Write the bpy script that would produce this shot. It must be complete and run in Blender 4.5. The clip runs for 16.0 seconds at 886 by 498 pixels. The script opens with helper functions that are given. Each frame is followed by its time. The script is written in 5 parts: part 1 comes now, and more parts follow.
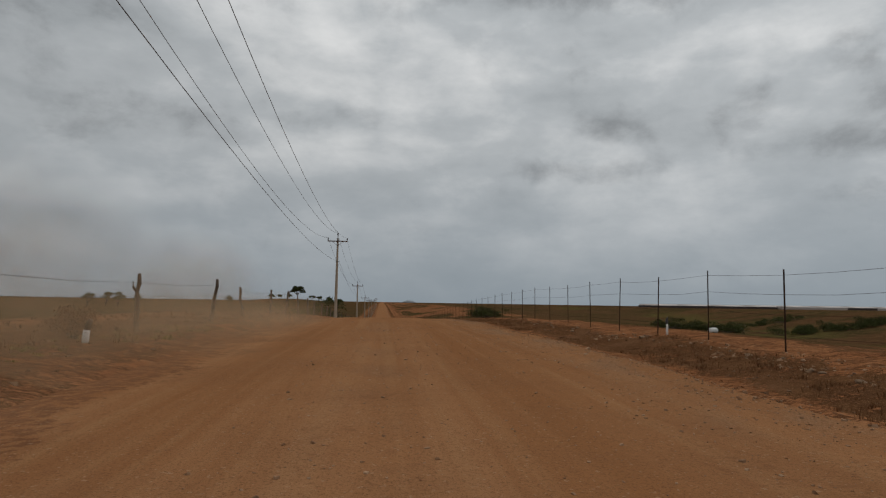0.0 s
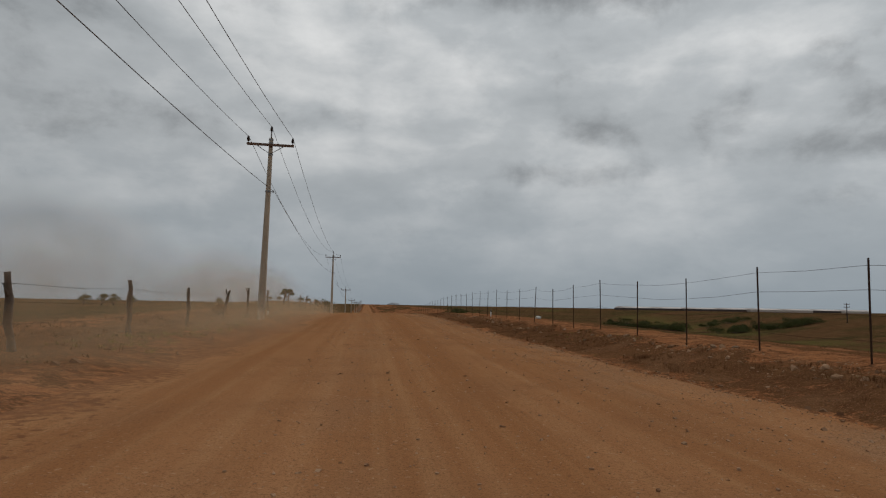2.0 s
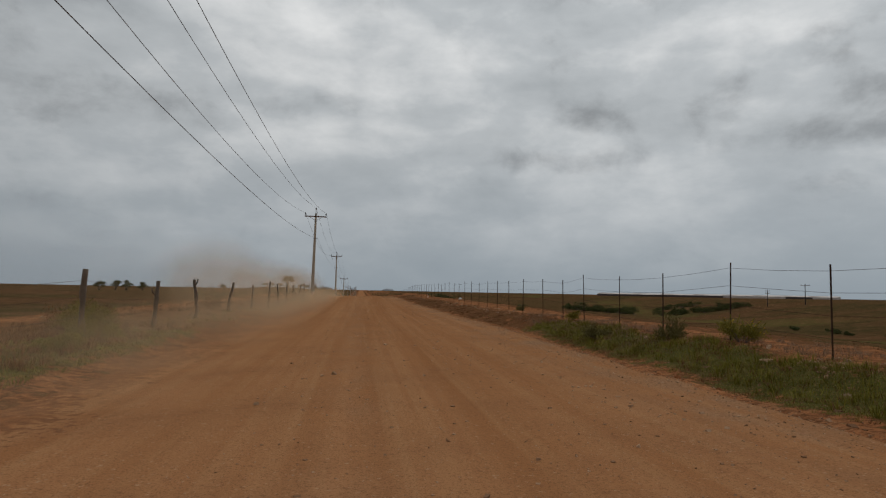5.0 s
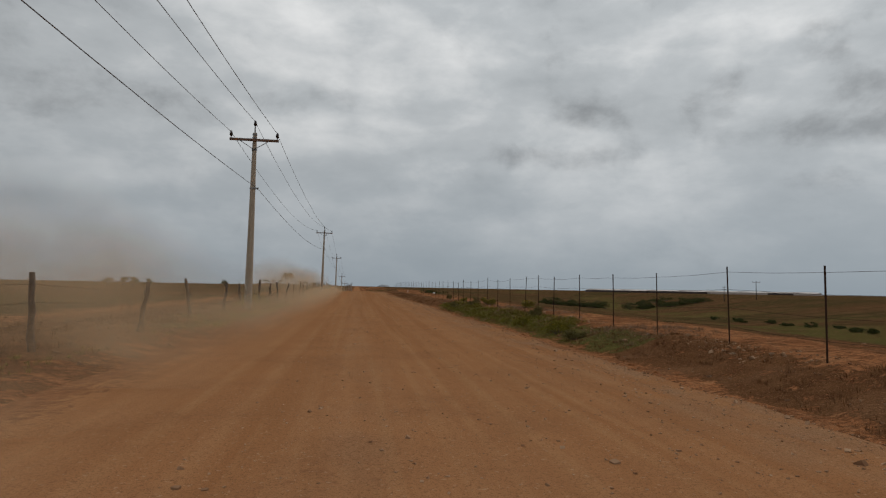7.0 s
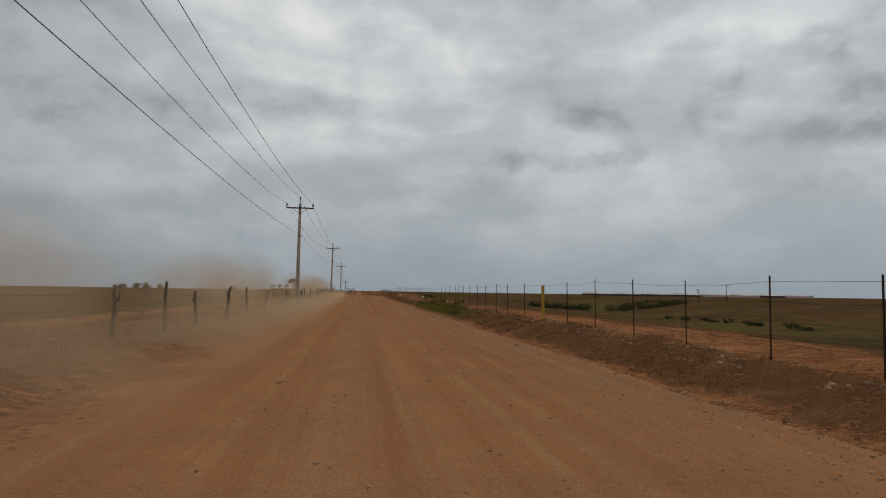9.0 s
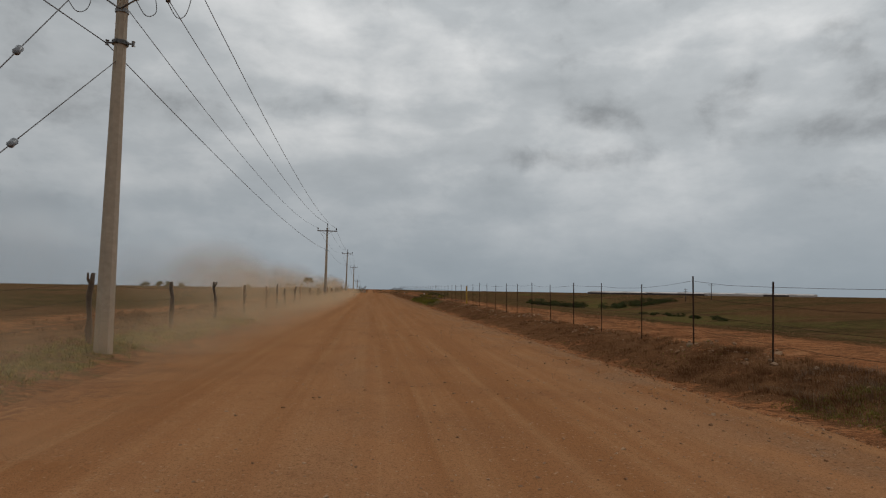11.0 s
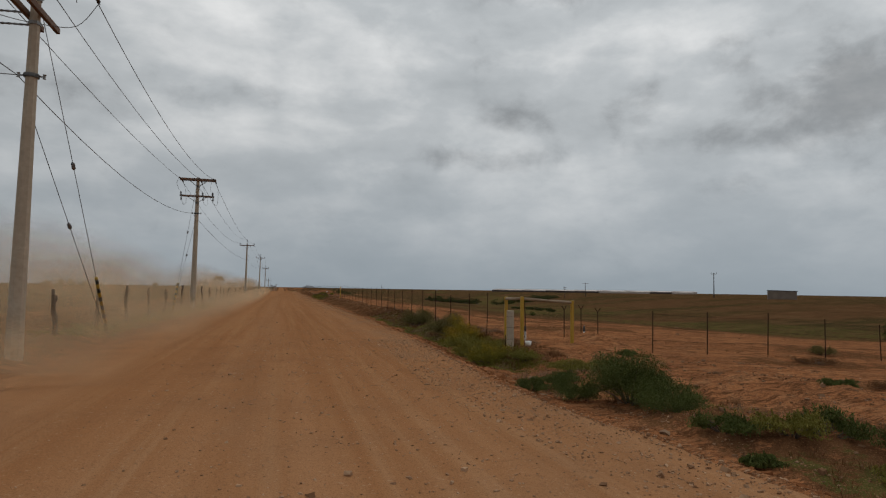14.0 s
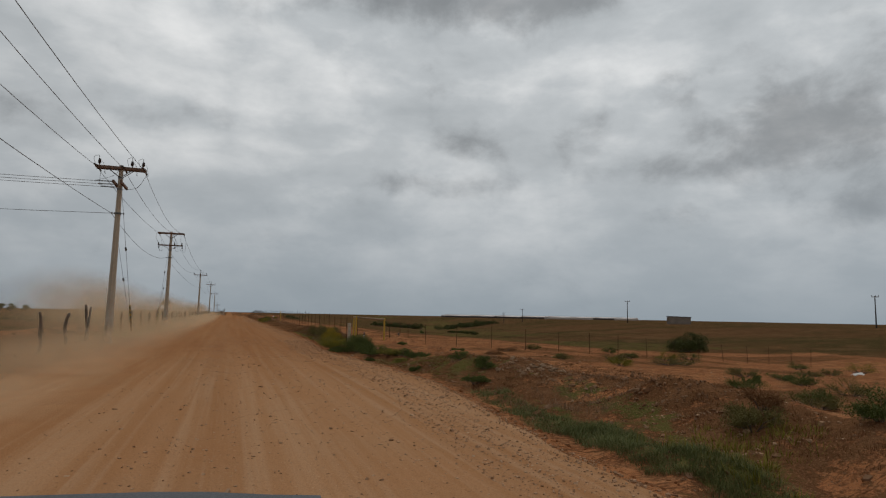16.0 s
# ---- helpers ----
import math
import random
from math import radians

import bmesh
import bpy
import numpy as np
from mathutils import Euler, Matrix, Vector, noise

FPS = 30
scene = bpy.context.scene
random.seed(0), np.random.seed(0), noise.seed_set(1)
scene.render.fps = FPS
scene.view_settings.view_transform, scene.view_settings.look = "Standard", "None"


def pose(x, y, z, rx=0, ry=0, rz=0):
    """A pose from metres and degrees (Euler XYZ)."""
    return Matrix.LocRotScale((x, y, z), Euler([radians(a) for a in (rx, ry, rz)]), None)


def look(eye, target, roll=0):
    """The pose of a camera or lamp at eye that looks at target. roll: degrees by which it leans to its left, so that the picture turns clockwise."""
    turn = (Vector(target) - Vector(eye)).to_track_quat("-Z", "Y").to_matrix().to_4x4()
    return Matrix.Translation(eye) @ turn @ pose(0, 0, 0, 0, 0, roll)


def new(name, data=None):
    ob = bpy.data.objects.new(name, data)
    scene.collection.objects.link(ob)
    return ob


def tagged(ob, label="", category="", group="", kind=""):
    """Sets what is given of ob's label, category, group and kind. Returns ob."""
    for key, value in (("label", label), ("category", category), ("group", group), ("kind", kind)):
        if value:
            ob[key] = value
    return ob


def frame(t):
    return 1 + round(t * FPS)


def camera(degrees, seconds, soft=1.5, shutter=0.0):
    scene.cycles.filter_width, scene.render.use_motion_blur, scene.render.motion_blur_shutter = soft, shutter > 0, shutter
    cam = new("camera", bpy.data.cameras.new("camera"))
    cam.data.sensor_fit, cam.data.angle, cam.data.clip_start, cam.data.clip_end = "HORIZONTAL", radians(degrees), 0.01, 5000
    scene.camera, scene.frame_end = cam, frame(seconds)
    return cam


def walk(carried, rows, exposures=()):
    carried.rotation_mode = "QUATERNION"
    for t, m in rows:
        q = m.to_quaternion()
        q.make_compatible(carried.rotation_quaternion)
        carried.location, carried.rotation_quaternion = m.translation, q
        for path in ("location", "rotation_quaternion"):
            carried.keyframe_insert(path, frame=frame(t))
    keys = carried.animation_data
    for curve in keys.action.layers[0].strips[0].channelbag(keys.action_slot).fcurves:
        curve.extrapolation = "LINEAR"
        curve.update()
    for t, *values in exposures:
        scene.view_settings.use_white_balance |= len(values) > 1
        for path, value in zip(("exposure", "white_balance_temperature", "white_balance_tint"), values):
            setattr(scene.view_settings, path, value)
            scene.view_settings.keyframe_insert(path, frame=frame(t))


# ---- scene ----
cam = camera(70.0, 16.0, soft=1.2, shutter=0.0)
PATH = [
    (0, -0.113, 1.62, 1.431, 94.86, -0.90, -5.53),
    (0.5, -0.081, -4.471, 1.305, 94.97, -0.98, -5.43),
    (1, -0.057, -10.392, 1.224, 95.02, -1.02, -5.77),
    (1.5, -0.070, -16.357, 1.235, 95.04, -0.99, -6.29),
    (2, -0.096, -22.358, 1.289, 95.10, -1.00, -6.89),
    (2.5, -0.119, -28.345, 1.338, 95.14, -1.11, -7.16),
    (3, -0.129, -34.331, 1.366, 94.94, -1.10, -7.19),
    (3.5, -0.129, -40.334, 1.376, 94.67, -1.13, -7.20),
    (4, -0.106, -46.403, 1.367, 94.28, -1.01, -7.32),
    (4.5, -0.078, -52.530, 1.380, 94.02, -1.04, -7.33),
    (7, -0.201, -84.397, 1.464, 93.50, -1.11, -7.78),
    (7.5, -0.201, -90.305, 1.566, 93.47, -1.11, -7.79),
    (8, -0.204, -96.098, 1.644, 93.60, -1.05, -7.93),
    (8.5, -0.224, -101.631, 1.602, 93.76, -0.97, -7.88),
    (9, -0.207, -107.379, 1.522, 93.88, -0.86, -7.58),
    (11.5, 0.057, -135.837, 1.486, 93.72, -0.98, -6.53),
    (12, 0.094, -141.130, 1.499, 93.92, -0.90, -7.48),
    (12.5, 0.152, -146.337, 1.529, 93.86, -0.96, -9.28),
    (13, 0.218, -151.444, 1.586, 94.22, -0.87, -11.00),
    (13.5, 0.268, -156.451, 1.653, 93.98, -0.90, -12.55),
    (14, 0.296, -161.333, 1.715, 93.66, -0.90, -14.35),
    (14.5, 0.300, -166.059, 1.762, 94.16, -0.93, -16.00),
    (15, 0.268, -170.677, 1.778, 95.06, -0.91, -16.80),
    (15.5, 0.211, -175.246, 1.731, 95.54, -1.07, -17.74),
    (16, 0.158, -179.777, 1.653, 96.04, -1.10, -18.60),
]
walk(cam, [(r[0], pose(*r[1:])) for r in PATH], exposures=[(0, -0.12), (3.5, -0.06), (7, 0), (9, 0), (11.5, -0.03), (13, 0), (16, 0.02)])

# ---- world, sun ----
scene.cycles.transparent_max_bounces = 256
world = bpy.data.worlds.new("overcast")
scene.world = world
world.use_nodes = True
wt = world.node_tree


def wnode(kind, **inputs):
    nd = wt.nodes.new(kind)
    for k, v in inputs.items():
        nd.inputs[k].default_value = v
    return nd


def wlink(a, b):
    wt.links.new(a, b)


def wmath(op, a, b=None):
    nd = wt.nodes.new("ShaderNodeMath")
    nd.operation = op
    for i, v in enumerate((a, b)):
        if v is None:
            continue
        if isinstance(v, (int, float)):
            nd.inputs[i].default_value = v
        else:
            wlink(v, nd.inputs[i])
    return nd.outputs[0]


# azimuth, elevation, half widths (degrees), depth
DARK_CLOUDS = [(17.3, 11.9, 3.6, 0.9, 0.62), (20.2, 15.3, 2.6, 1.1, 0.55), (30.5, 16.2, 2.2, 2.0, 0.45), (36.8, 12.6, 2.8, 0.9, 0.75), (37.6, 8.8, 2.6, 1.0, 0.6), (39.5, 18.6, 1.4, 1.3, 0.6),
               (49, 15.2, 5.2, 2.6, 1.15), (43, 12.6, 2.6, 1.0, 0.4), (22, 27, 7, 1.7, 1.0), (33, 28.5, 7.0, 1.6, 0.65), (54, 21, 3.0, 1.6, 0.5), (52, 9, 3, 1.2, 0.7),
               (-28, 14.5, 5.5, 2.4, 0.5), (-31, 23.5, 6, 2.2, 0.6), (-14, 14.5, 4, 1.4, 0.35), (8, 28.5, 6.0, 1.7, 0.8)]
BRIGHT_CLOUDS = [(3, 21, 7, 4, 0.10), (12, 17, 6, 3, 0.05), (-9, 25, 6, 3, 0.05), (29, 20, 7, 3, 0.06), (-22, 19, 5, 1.6, 0.035), (-2, 13, 6, 1.5, 0.04), (-24, 8.5, 6, 1.2, 0.05), (43, 19, 3, 1.5, 0.05), (25, 12, 4, 1.2, 0.03), (30, 6.5, 6, 1.0, 0.03)]


def build_sky():
    """Overcast sky: a bright layered cloud deck, seen in perspective on a flat ceiling of cloud."""
    out = wt.nodes["World Output"]
    bg = wt.nodes["Background"]
    tc = wt.nodes.new("ShaderNodeTexCoord")
    sep = wt.nodes.new("ShaderNodeSeparateXYZ")
    wlink(tc.outputs["Generated"], sep.inputs[0])
    zz = wmath("MAXIMUM", sep.outputs["Z"], 0.0)
    azim = wmath("ARCTAN2", sep.outputs["X"], sep.outputs["Y"])
    elev = wmath("ARCSINE", sep.outputs["Z"])
    def plane(across, up, w):
        nd = wt.nodes.new("ShaderNodeCombineXYZ")
        wlink(wmath("MULTIPLY", azim, across), nd.inputs[0])
        wlink(wmath("MULTIPLY", elev, up), nd.inputs[1])
        nd.inputs[2].default_value = w
        return nd.outputs[0]

    def clouds(vec, scale, detail, rough, twist=0.0):
        nd = wnode("ShaderNodeTexNoise", Scale=scale, Detail=detail, Roughness=rough, Distortion=twist)
        wlink(vec, nd.inputs["Vector"])
        return nd.outputs["Fac"]

    def lumps(table, reach):
        total = None
        for a, e, wa, we, d in table:
            off = wt.nodes.new("ShaderNodeVectorMath")
            off.operation = "SUBTRACT"
            wlink(flat, off.inputs[0])
            off.inputs[1].default_value = (radians(a), radians(e), 0)
            scl = wt.nodes.new("ShaderNodeVectorMath")
            scl.operation = "MULTIPLY"
            wlink(off.outputs[0], scl.inputs[0])
            scl.inputs[1].default_value = (1 / radians(wa), 1 / radians(we), 0)
            ln = wt.nodes.new("ShaderNodeVectorMath")
            ln.operation = "LENGTH"
            wlink(scl.outputs[0], ln.inputs[0])
            fall = wt.nodes.new("ShaderNodeMapRange")
            fall.interpolation_type = "SMOOTHSTEP"
            fall.inputs["From Min"].default_value, fall.inputs["From Max"].default_value = 0.0, reach
            fall.inputs["To Min"].default_value, fall.inputs["To Max"].default_value = d, 0.0
            wlink(ln.outputs["Value"], fall.inputs["Value"])
            total = fall.outputs[0] if total is None else wmath("ADD", total, fall.outputs[0])
        return total

    flat = plane(1.0, 1.0, 0.0)
    soft, layers = plane(1.0, 1.9, 5.2), plane(1.0, 4.5, 1.7)
    mixed = wmath("ADD", wmath("MULTIPLY", clouds(soft, 2.1, 3.0, 0.45), 0.4), wmath("MULTIPLY", clouds(soft, 7.0, 7.0, 0.55, 0.1), 0.42))
    mixed = wmath("ADD", mixed, wmath("MULTIPLY", clouds(layers, 3.2, 5.0, 0.5), 0.18))
    mixed = wmath("ADD", mixed, lumps(BRIGHT_CLOUDS, 2.2))
    ramp = wt.nodes.new("ShaderNodeValToRGB")
    ramp.color_ramp.elements[0].position = 0.38
    ramp.color_ramp.elements[0].color = (0.375, 0.402, 0.42, 1)
    ramp.color_ramp.elements[1].position = 0.66
    ramp.color_ramp.elements[1].color = (0.735, 0.745, 0.747, 1)
    mid = ramp.color_ramp.elements.new(0.5)
    mid.color = (0.47, 0.497, 0.515, 1)
    wlink(mixed, ramp.inputs[0])
    # darker ragged clouds hanging under the deck
    torn = clouds(plane(1.0, 1.35, 3.1), 9.0, 9.0, 0.6, 0.15)
    ragged = wmath("ADD", lumps(DARK_CLOUDS, 2.5), wmath("MULTIPLY", wmath("SUBTRACT", torn, 0.5), 2.6))
    dark = wt.nodes.new("ShaderNodeMapRange")
    dark.interpolation_type = "SMOOTHSTEP"
    dark.inputs["From Min"].default_value, dark.inputs["From Max"].default_value = 0.12, 1.15
    dark.inputs["To Min"].default_value, dark.inputs["To Max"].default_value = 0.0, 0.9
    wlink(ragged, dark.inputs["Value"])
    deck = wt.nodes.new("ShaderNodeMix")
    deck.data_type = "RGBA"
    wlink(dark.outputs[0], deck.inputs["Factor"])
    wlink(ramp.outputs[0], deck.inputs["A"])
    deck.blend_type = "MULTIPLY"
    deck.inputs["B"].default_value = (0.54, 0.54, 0.545, 1)
    # clear blue-grey haze low down
    fade = wt.nodes.new("ShaderNodeMapRange")
    fade.inputs["From Min"].default_value, fade.inputs["From Max"].default_value = -0.03, 0.24
    wlink(zz, fade.inputs["Value"])
    mix = wt.nodes.new("ShaderNodeMix")
    mix.data_type = "RGBA"
    wlink(fade.outputs[0], mix.inputs["Factor"])
    mix.inputs["A"].default_value = (0.265, 0.312, 0.352, 1)
    wlink(deck.outputs["Result"], mix.inputs["B"])
    # the deck grows brighter towards the zenith
    lift = wt.nodes.new("ShaderNodeMapRange")
    lift.inputs["From Min"].default_value, lift.inputs["From Max"].default_value = 0.35, 1.0
    lift.inputs["To Min"].default_value, lift.inputs["To Max"].default_value = 1.0, 1.2
    wlink(zz, lift.inputs["Value"])
    wlink(mix.outputs["Result"], bg.inputs["Color"])
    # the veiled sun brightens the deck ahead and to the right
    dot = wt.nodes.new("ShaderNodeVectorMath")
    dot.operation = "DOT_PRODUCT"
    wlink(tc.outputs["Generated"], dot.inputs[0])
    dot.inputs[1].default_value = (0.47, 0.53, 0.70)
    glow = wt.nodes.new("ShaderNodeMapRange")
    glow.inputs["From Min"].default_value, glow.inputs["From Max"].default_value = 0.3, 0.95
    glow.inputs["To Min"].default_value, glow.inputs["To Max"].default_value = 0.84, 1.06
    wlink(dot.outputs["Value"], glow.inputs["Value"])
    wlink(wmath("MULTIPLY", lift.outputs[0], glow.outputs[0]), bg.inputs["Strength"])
    wlink(bg.outputs[0], out.inputs["Surface"])


build_sky()
sun = new("sun", bpy.data.lights.new("sun", "SUN"))
sun.data.energy, sun.data.angle, sun.data.color = 0.45, radians(25), (1.0, 0.96, 0.9)
sun.matrix_world = look((40, 45, 60), (0, 0, 0))
scene.view_settings.exposure = 0.0

# ---- helpers for building ----


def link_mesh(name, verts, faces, material, smooth=False, parent=None, label=""):
    me = bpy.data.meshes.new(name)
    me.from_pydata([tuple(v) for v in verts], [], [tuple(f) for f in faces])
    me.materials.append(material)
    if smooth:
        me.polygons.foreach_set("use_smooth", [True] * len(me.polygons))
    ob = new(name, me)
    if parent:
        ob.parent = parent
    if label:
        ob["label"] = label
    return ob


def part(name, bm, material, parent=None, label="", smooth=False):
    me = bpy.data.meshes.new(name)
    bmesh.ops.recalc_face_normals(bm, faces=bm.faces)
    bm.to_mesh(me)
    bm.free()
    me.materials.append(material)
    if smooth:
        me.polygons.foreach_set("use_smooth", [True] * len(me.polygons))
    ob = new(name, me)
    if parent:
        ob.parent = parent
    if label:
        ob["label"] = label
    return ob


def thing(name, m, label, category, group="", kind=""):
    ob = new(name)
    ob.empty_display_size = 0.2
    ob.matrix_world = m
    return tagged(ob, label, category, group, kind)


def add_box(bm, c, s, rot=None, bevel=0.0):
    m = Matrix.LocRotScale(c, rot, s)
    r = bmesh.ops.create_cube(bm, size=1.0, matrix=m)
    if bevel:
        edges = list({e for v in r["verts"] for e in v.link_edges})
        bmesh.ops.bevel(bm, geom=edges, offset=bevel, segments=2, affect="EDGES", profile=0.5)
    return bm


def add_tube(bm, pts, radii, sides=8, cap=True):
    """A tube through pts with a radius at each."""
    pts = [Vector(p) for p in pts]
    if isinstance(radii, (int, float)):
        radii = [radii] * len(pts)
    rings = []
    up = Vector((0, 0, 1))
    for i, p in enumerate(pts):
        d = (pts[min(i + 1, len(pts) - 1)] - pts[max(i - 1, 0)]).normalized()
        a = d.cross(up if abs(d.z) < 0.9 else Vector((1, 0, 0))).normalized()
        b = d.cross(a)
        rings.append([bm.verts.new(p + radii[i] * (math.cos(2 * math.pi * k / sides) * a + math.sin(2 * math.pi * k / sides) * b)) for k in range(sides)])
    for r0, r1 in zip(rings, rings[1:]):
        for k in range(sides):
            bm.faces.new((r0[k], r0[(k + 1) % sides], r1[(k + 1) % sides], r1[k]))
    if cap:
        bm.faces.new(rings[0][::-1])
        bm.faces.new(rings[-1])
    return bm


def tube_part(name, pts, radii, material, parent=None, sides=8, label="", smooth=True):
    return part(name, add_tube(bmesh.new(), pts, radii, sides), material, parent, label, smooth)


# smooth value noise on arrays
TABLE = np.random.default_rng(3).random((256, 256))


def vnoise(x, y, scale, seed=0):
    x = np.asarray(x, float) / scale + 17.3 * seed
    y = np.asarray(y, float) / scale + 9.1 * seed
    xi, yi = np.floor(x).astype(int), np.floor(y).astype(int)
    fx, fy = x - xi, y - yi
    fx, fy = fx * fx * (3 - 2 * fx), fy * fy * (3 - 2 * fy)
    g = lambda i, j: TABLE[i % 256, j % 256]
    return (g(xi, yi) * (1 - fx) + g(xi + 1, yi) * fx) * (1 - fy) + (g(xi, yi + 1) * (1 - fx) + g(xi + 1, yi + 1) * fx) * fy


def fnoise(x, y, scale, seed=0, octaves=3):
    tot, amp, norm = 0.0, 1.0, 0.0
    for o in range(octaves):
        tot = tot + amp * vnoise(x, y, scale / 2 ** o, seed + o)
        norm += amp
        amp *= 0.5
    return tot / norm


# ---- materials ----
def material(name):
    m = bpy.data.materials.new(name)
    m.use_nodes = True
    return m, m.node_tree, m.node_tree.nodes["Principled BSDF"]


def tnode(t, kind, **inputs):
    nd = t.nodes.new(kind)
    for k, v in inputs.items():
        nd.inputs[k].default_value = v
    return nd


def tmix(t, fac, a, b, blend="MIX"):
    nd = t.nodes.new("ShaderNodeMix")
    nd.data_type, nd.blend_type = "RGBA", blend
    for key, v in (("Factor", fac), ("A", a), ("B", b)):
        if isinstance(v, tuple):
            nd.inputs[key].default_value = (*v, 1) if len(v) == 3 else v
        elif isinstance(v, (int, float)):
            nd.inputs[key].default_value = v
        else:
            t.links.new(v, nd.inputs[key])
    return nd.outputs["Result"]


def tramp(t, src, lo, hi, a=0.0, b=1.0):
    nd = t.nodes.new("ShaderNodeMapRange")
    nd.inputs["From Min"].default_value, nd.inputs["From Max"].default_value = lo, hi
    nd.inputs["To Min"].default_value, nd.inputs["To Max"].default_value = a, b
    t.links.new(src, nd.inputs["Value"])
    return nd.outputs[0]


def tnoise(t, vec, scale, detail=4.0, rough=0.6, stretch=None):
    src = vec
    if stretch:
        mp = t.nodes.new("ShaderNodeMapping")
        mp.inputs["Scale"].default_value = stretch
        t.links.new(vec, mp.inputs["Vector"])
        src = mp.outputs[0]
    nd = tnode(t, "ShaderNodeTexNoise", Scale=scale, Detail=detail, Roughness=rough)
    t.links.new(src, nd.inputs["Vector"])
    return nd.outputs["Fac"]


def tbump(t, bsdf, height, strength=0.4, distance=0.02):
    bp = tnode(t, "ShaderNodeBump", Strength=strength, Distance=distance)
    t.links.new(height, bp.inputs["Height"])
    t.links.new(bp.outputs[0], bsdf.inputs["Normal"])


def coords(t):
    return t.nodes.new("ShaderNodeTexCoord").outputs["Object"]


def simple(name, a, b, scale, rough=0.7, metal=0.0, bump=0.2, dist=0.005, fine=None, random_tint=0.0):
    """Two colours mottled at two scales, with fine relief."""
    m, t, p = material(name)
    v = coords(t)
    n1, n2 = tnoise(t, v, scale), tnoise(t, v, fine or scale * 9, 3.0)
    col = tmix(t, tramp(t, n1, 0.32, 0.68), a, b)
    col = tmix(t, tramp(t, n2, 0.35, 0.75, 0.0, 0.45), col, tuple(0.55 * c for c in a))
    if random_tint:
        oi = t.nodes.new("ShaderNodeObjectInfo")
        col = tmix(t, tramp(t, oi.outputs["Random"], 0, 1, 0, random_tint), col, tuple(0.4 * c for c in b))
    t.links.new(col, p.inputs["Base Color"])
    p.inputs["Roughness"].default_value, p.inputs["Metallic"].default_value = rough, metal
    t.links.new(tramp(t, n2, 0.2, 0.8, max(rough - 0.12, 0.1), min(rough + 0.1, 1)), p.inputs["Roughness"])
    if bump:
        tbump(t, p, n2, bump, dist)
    return m


def attr(t, name):
    nd = t.nodes.new("ShaderNodeAttribute")
    nd.attribute_name = name
    return nd.outputs["Fac"]


SOIL = (0.44, 0.185, 0.078)


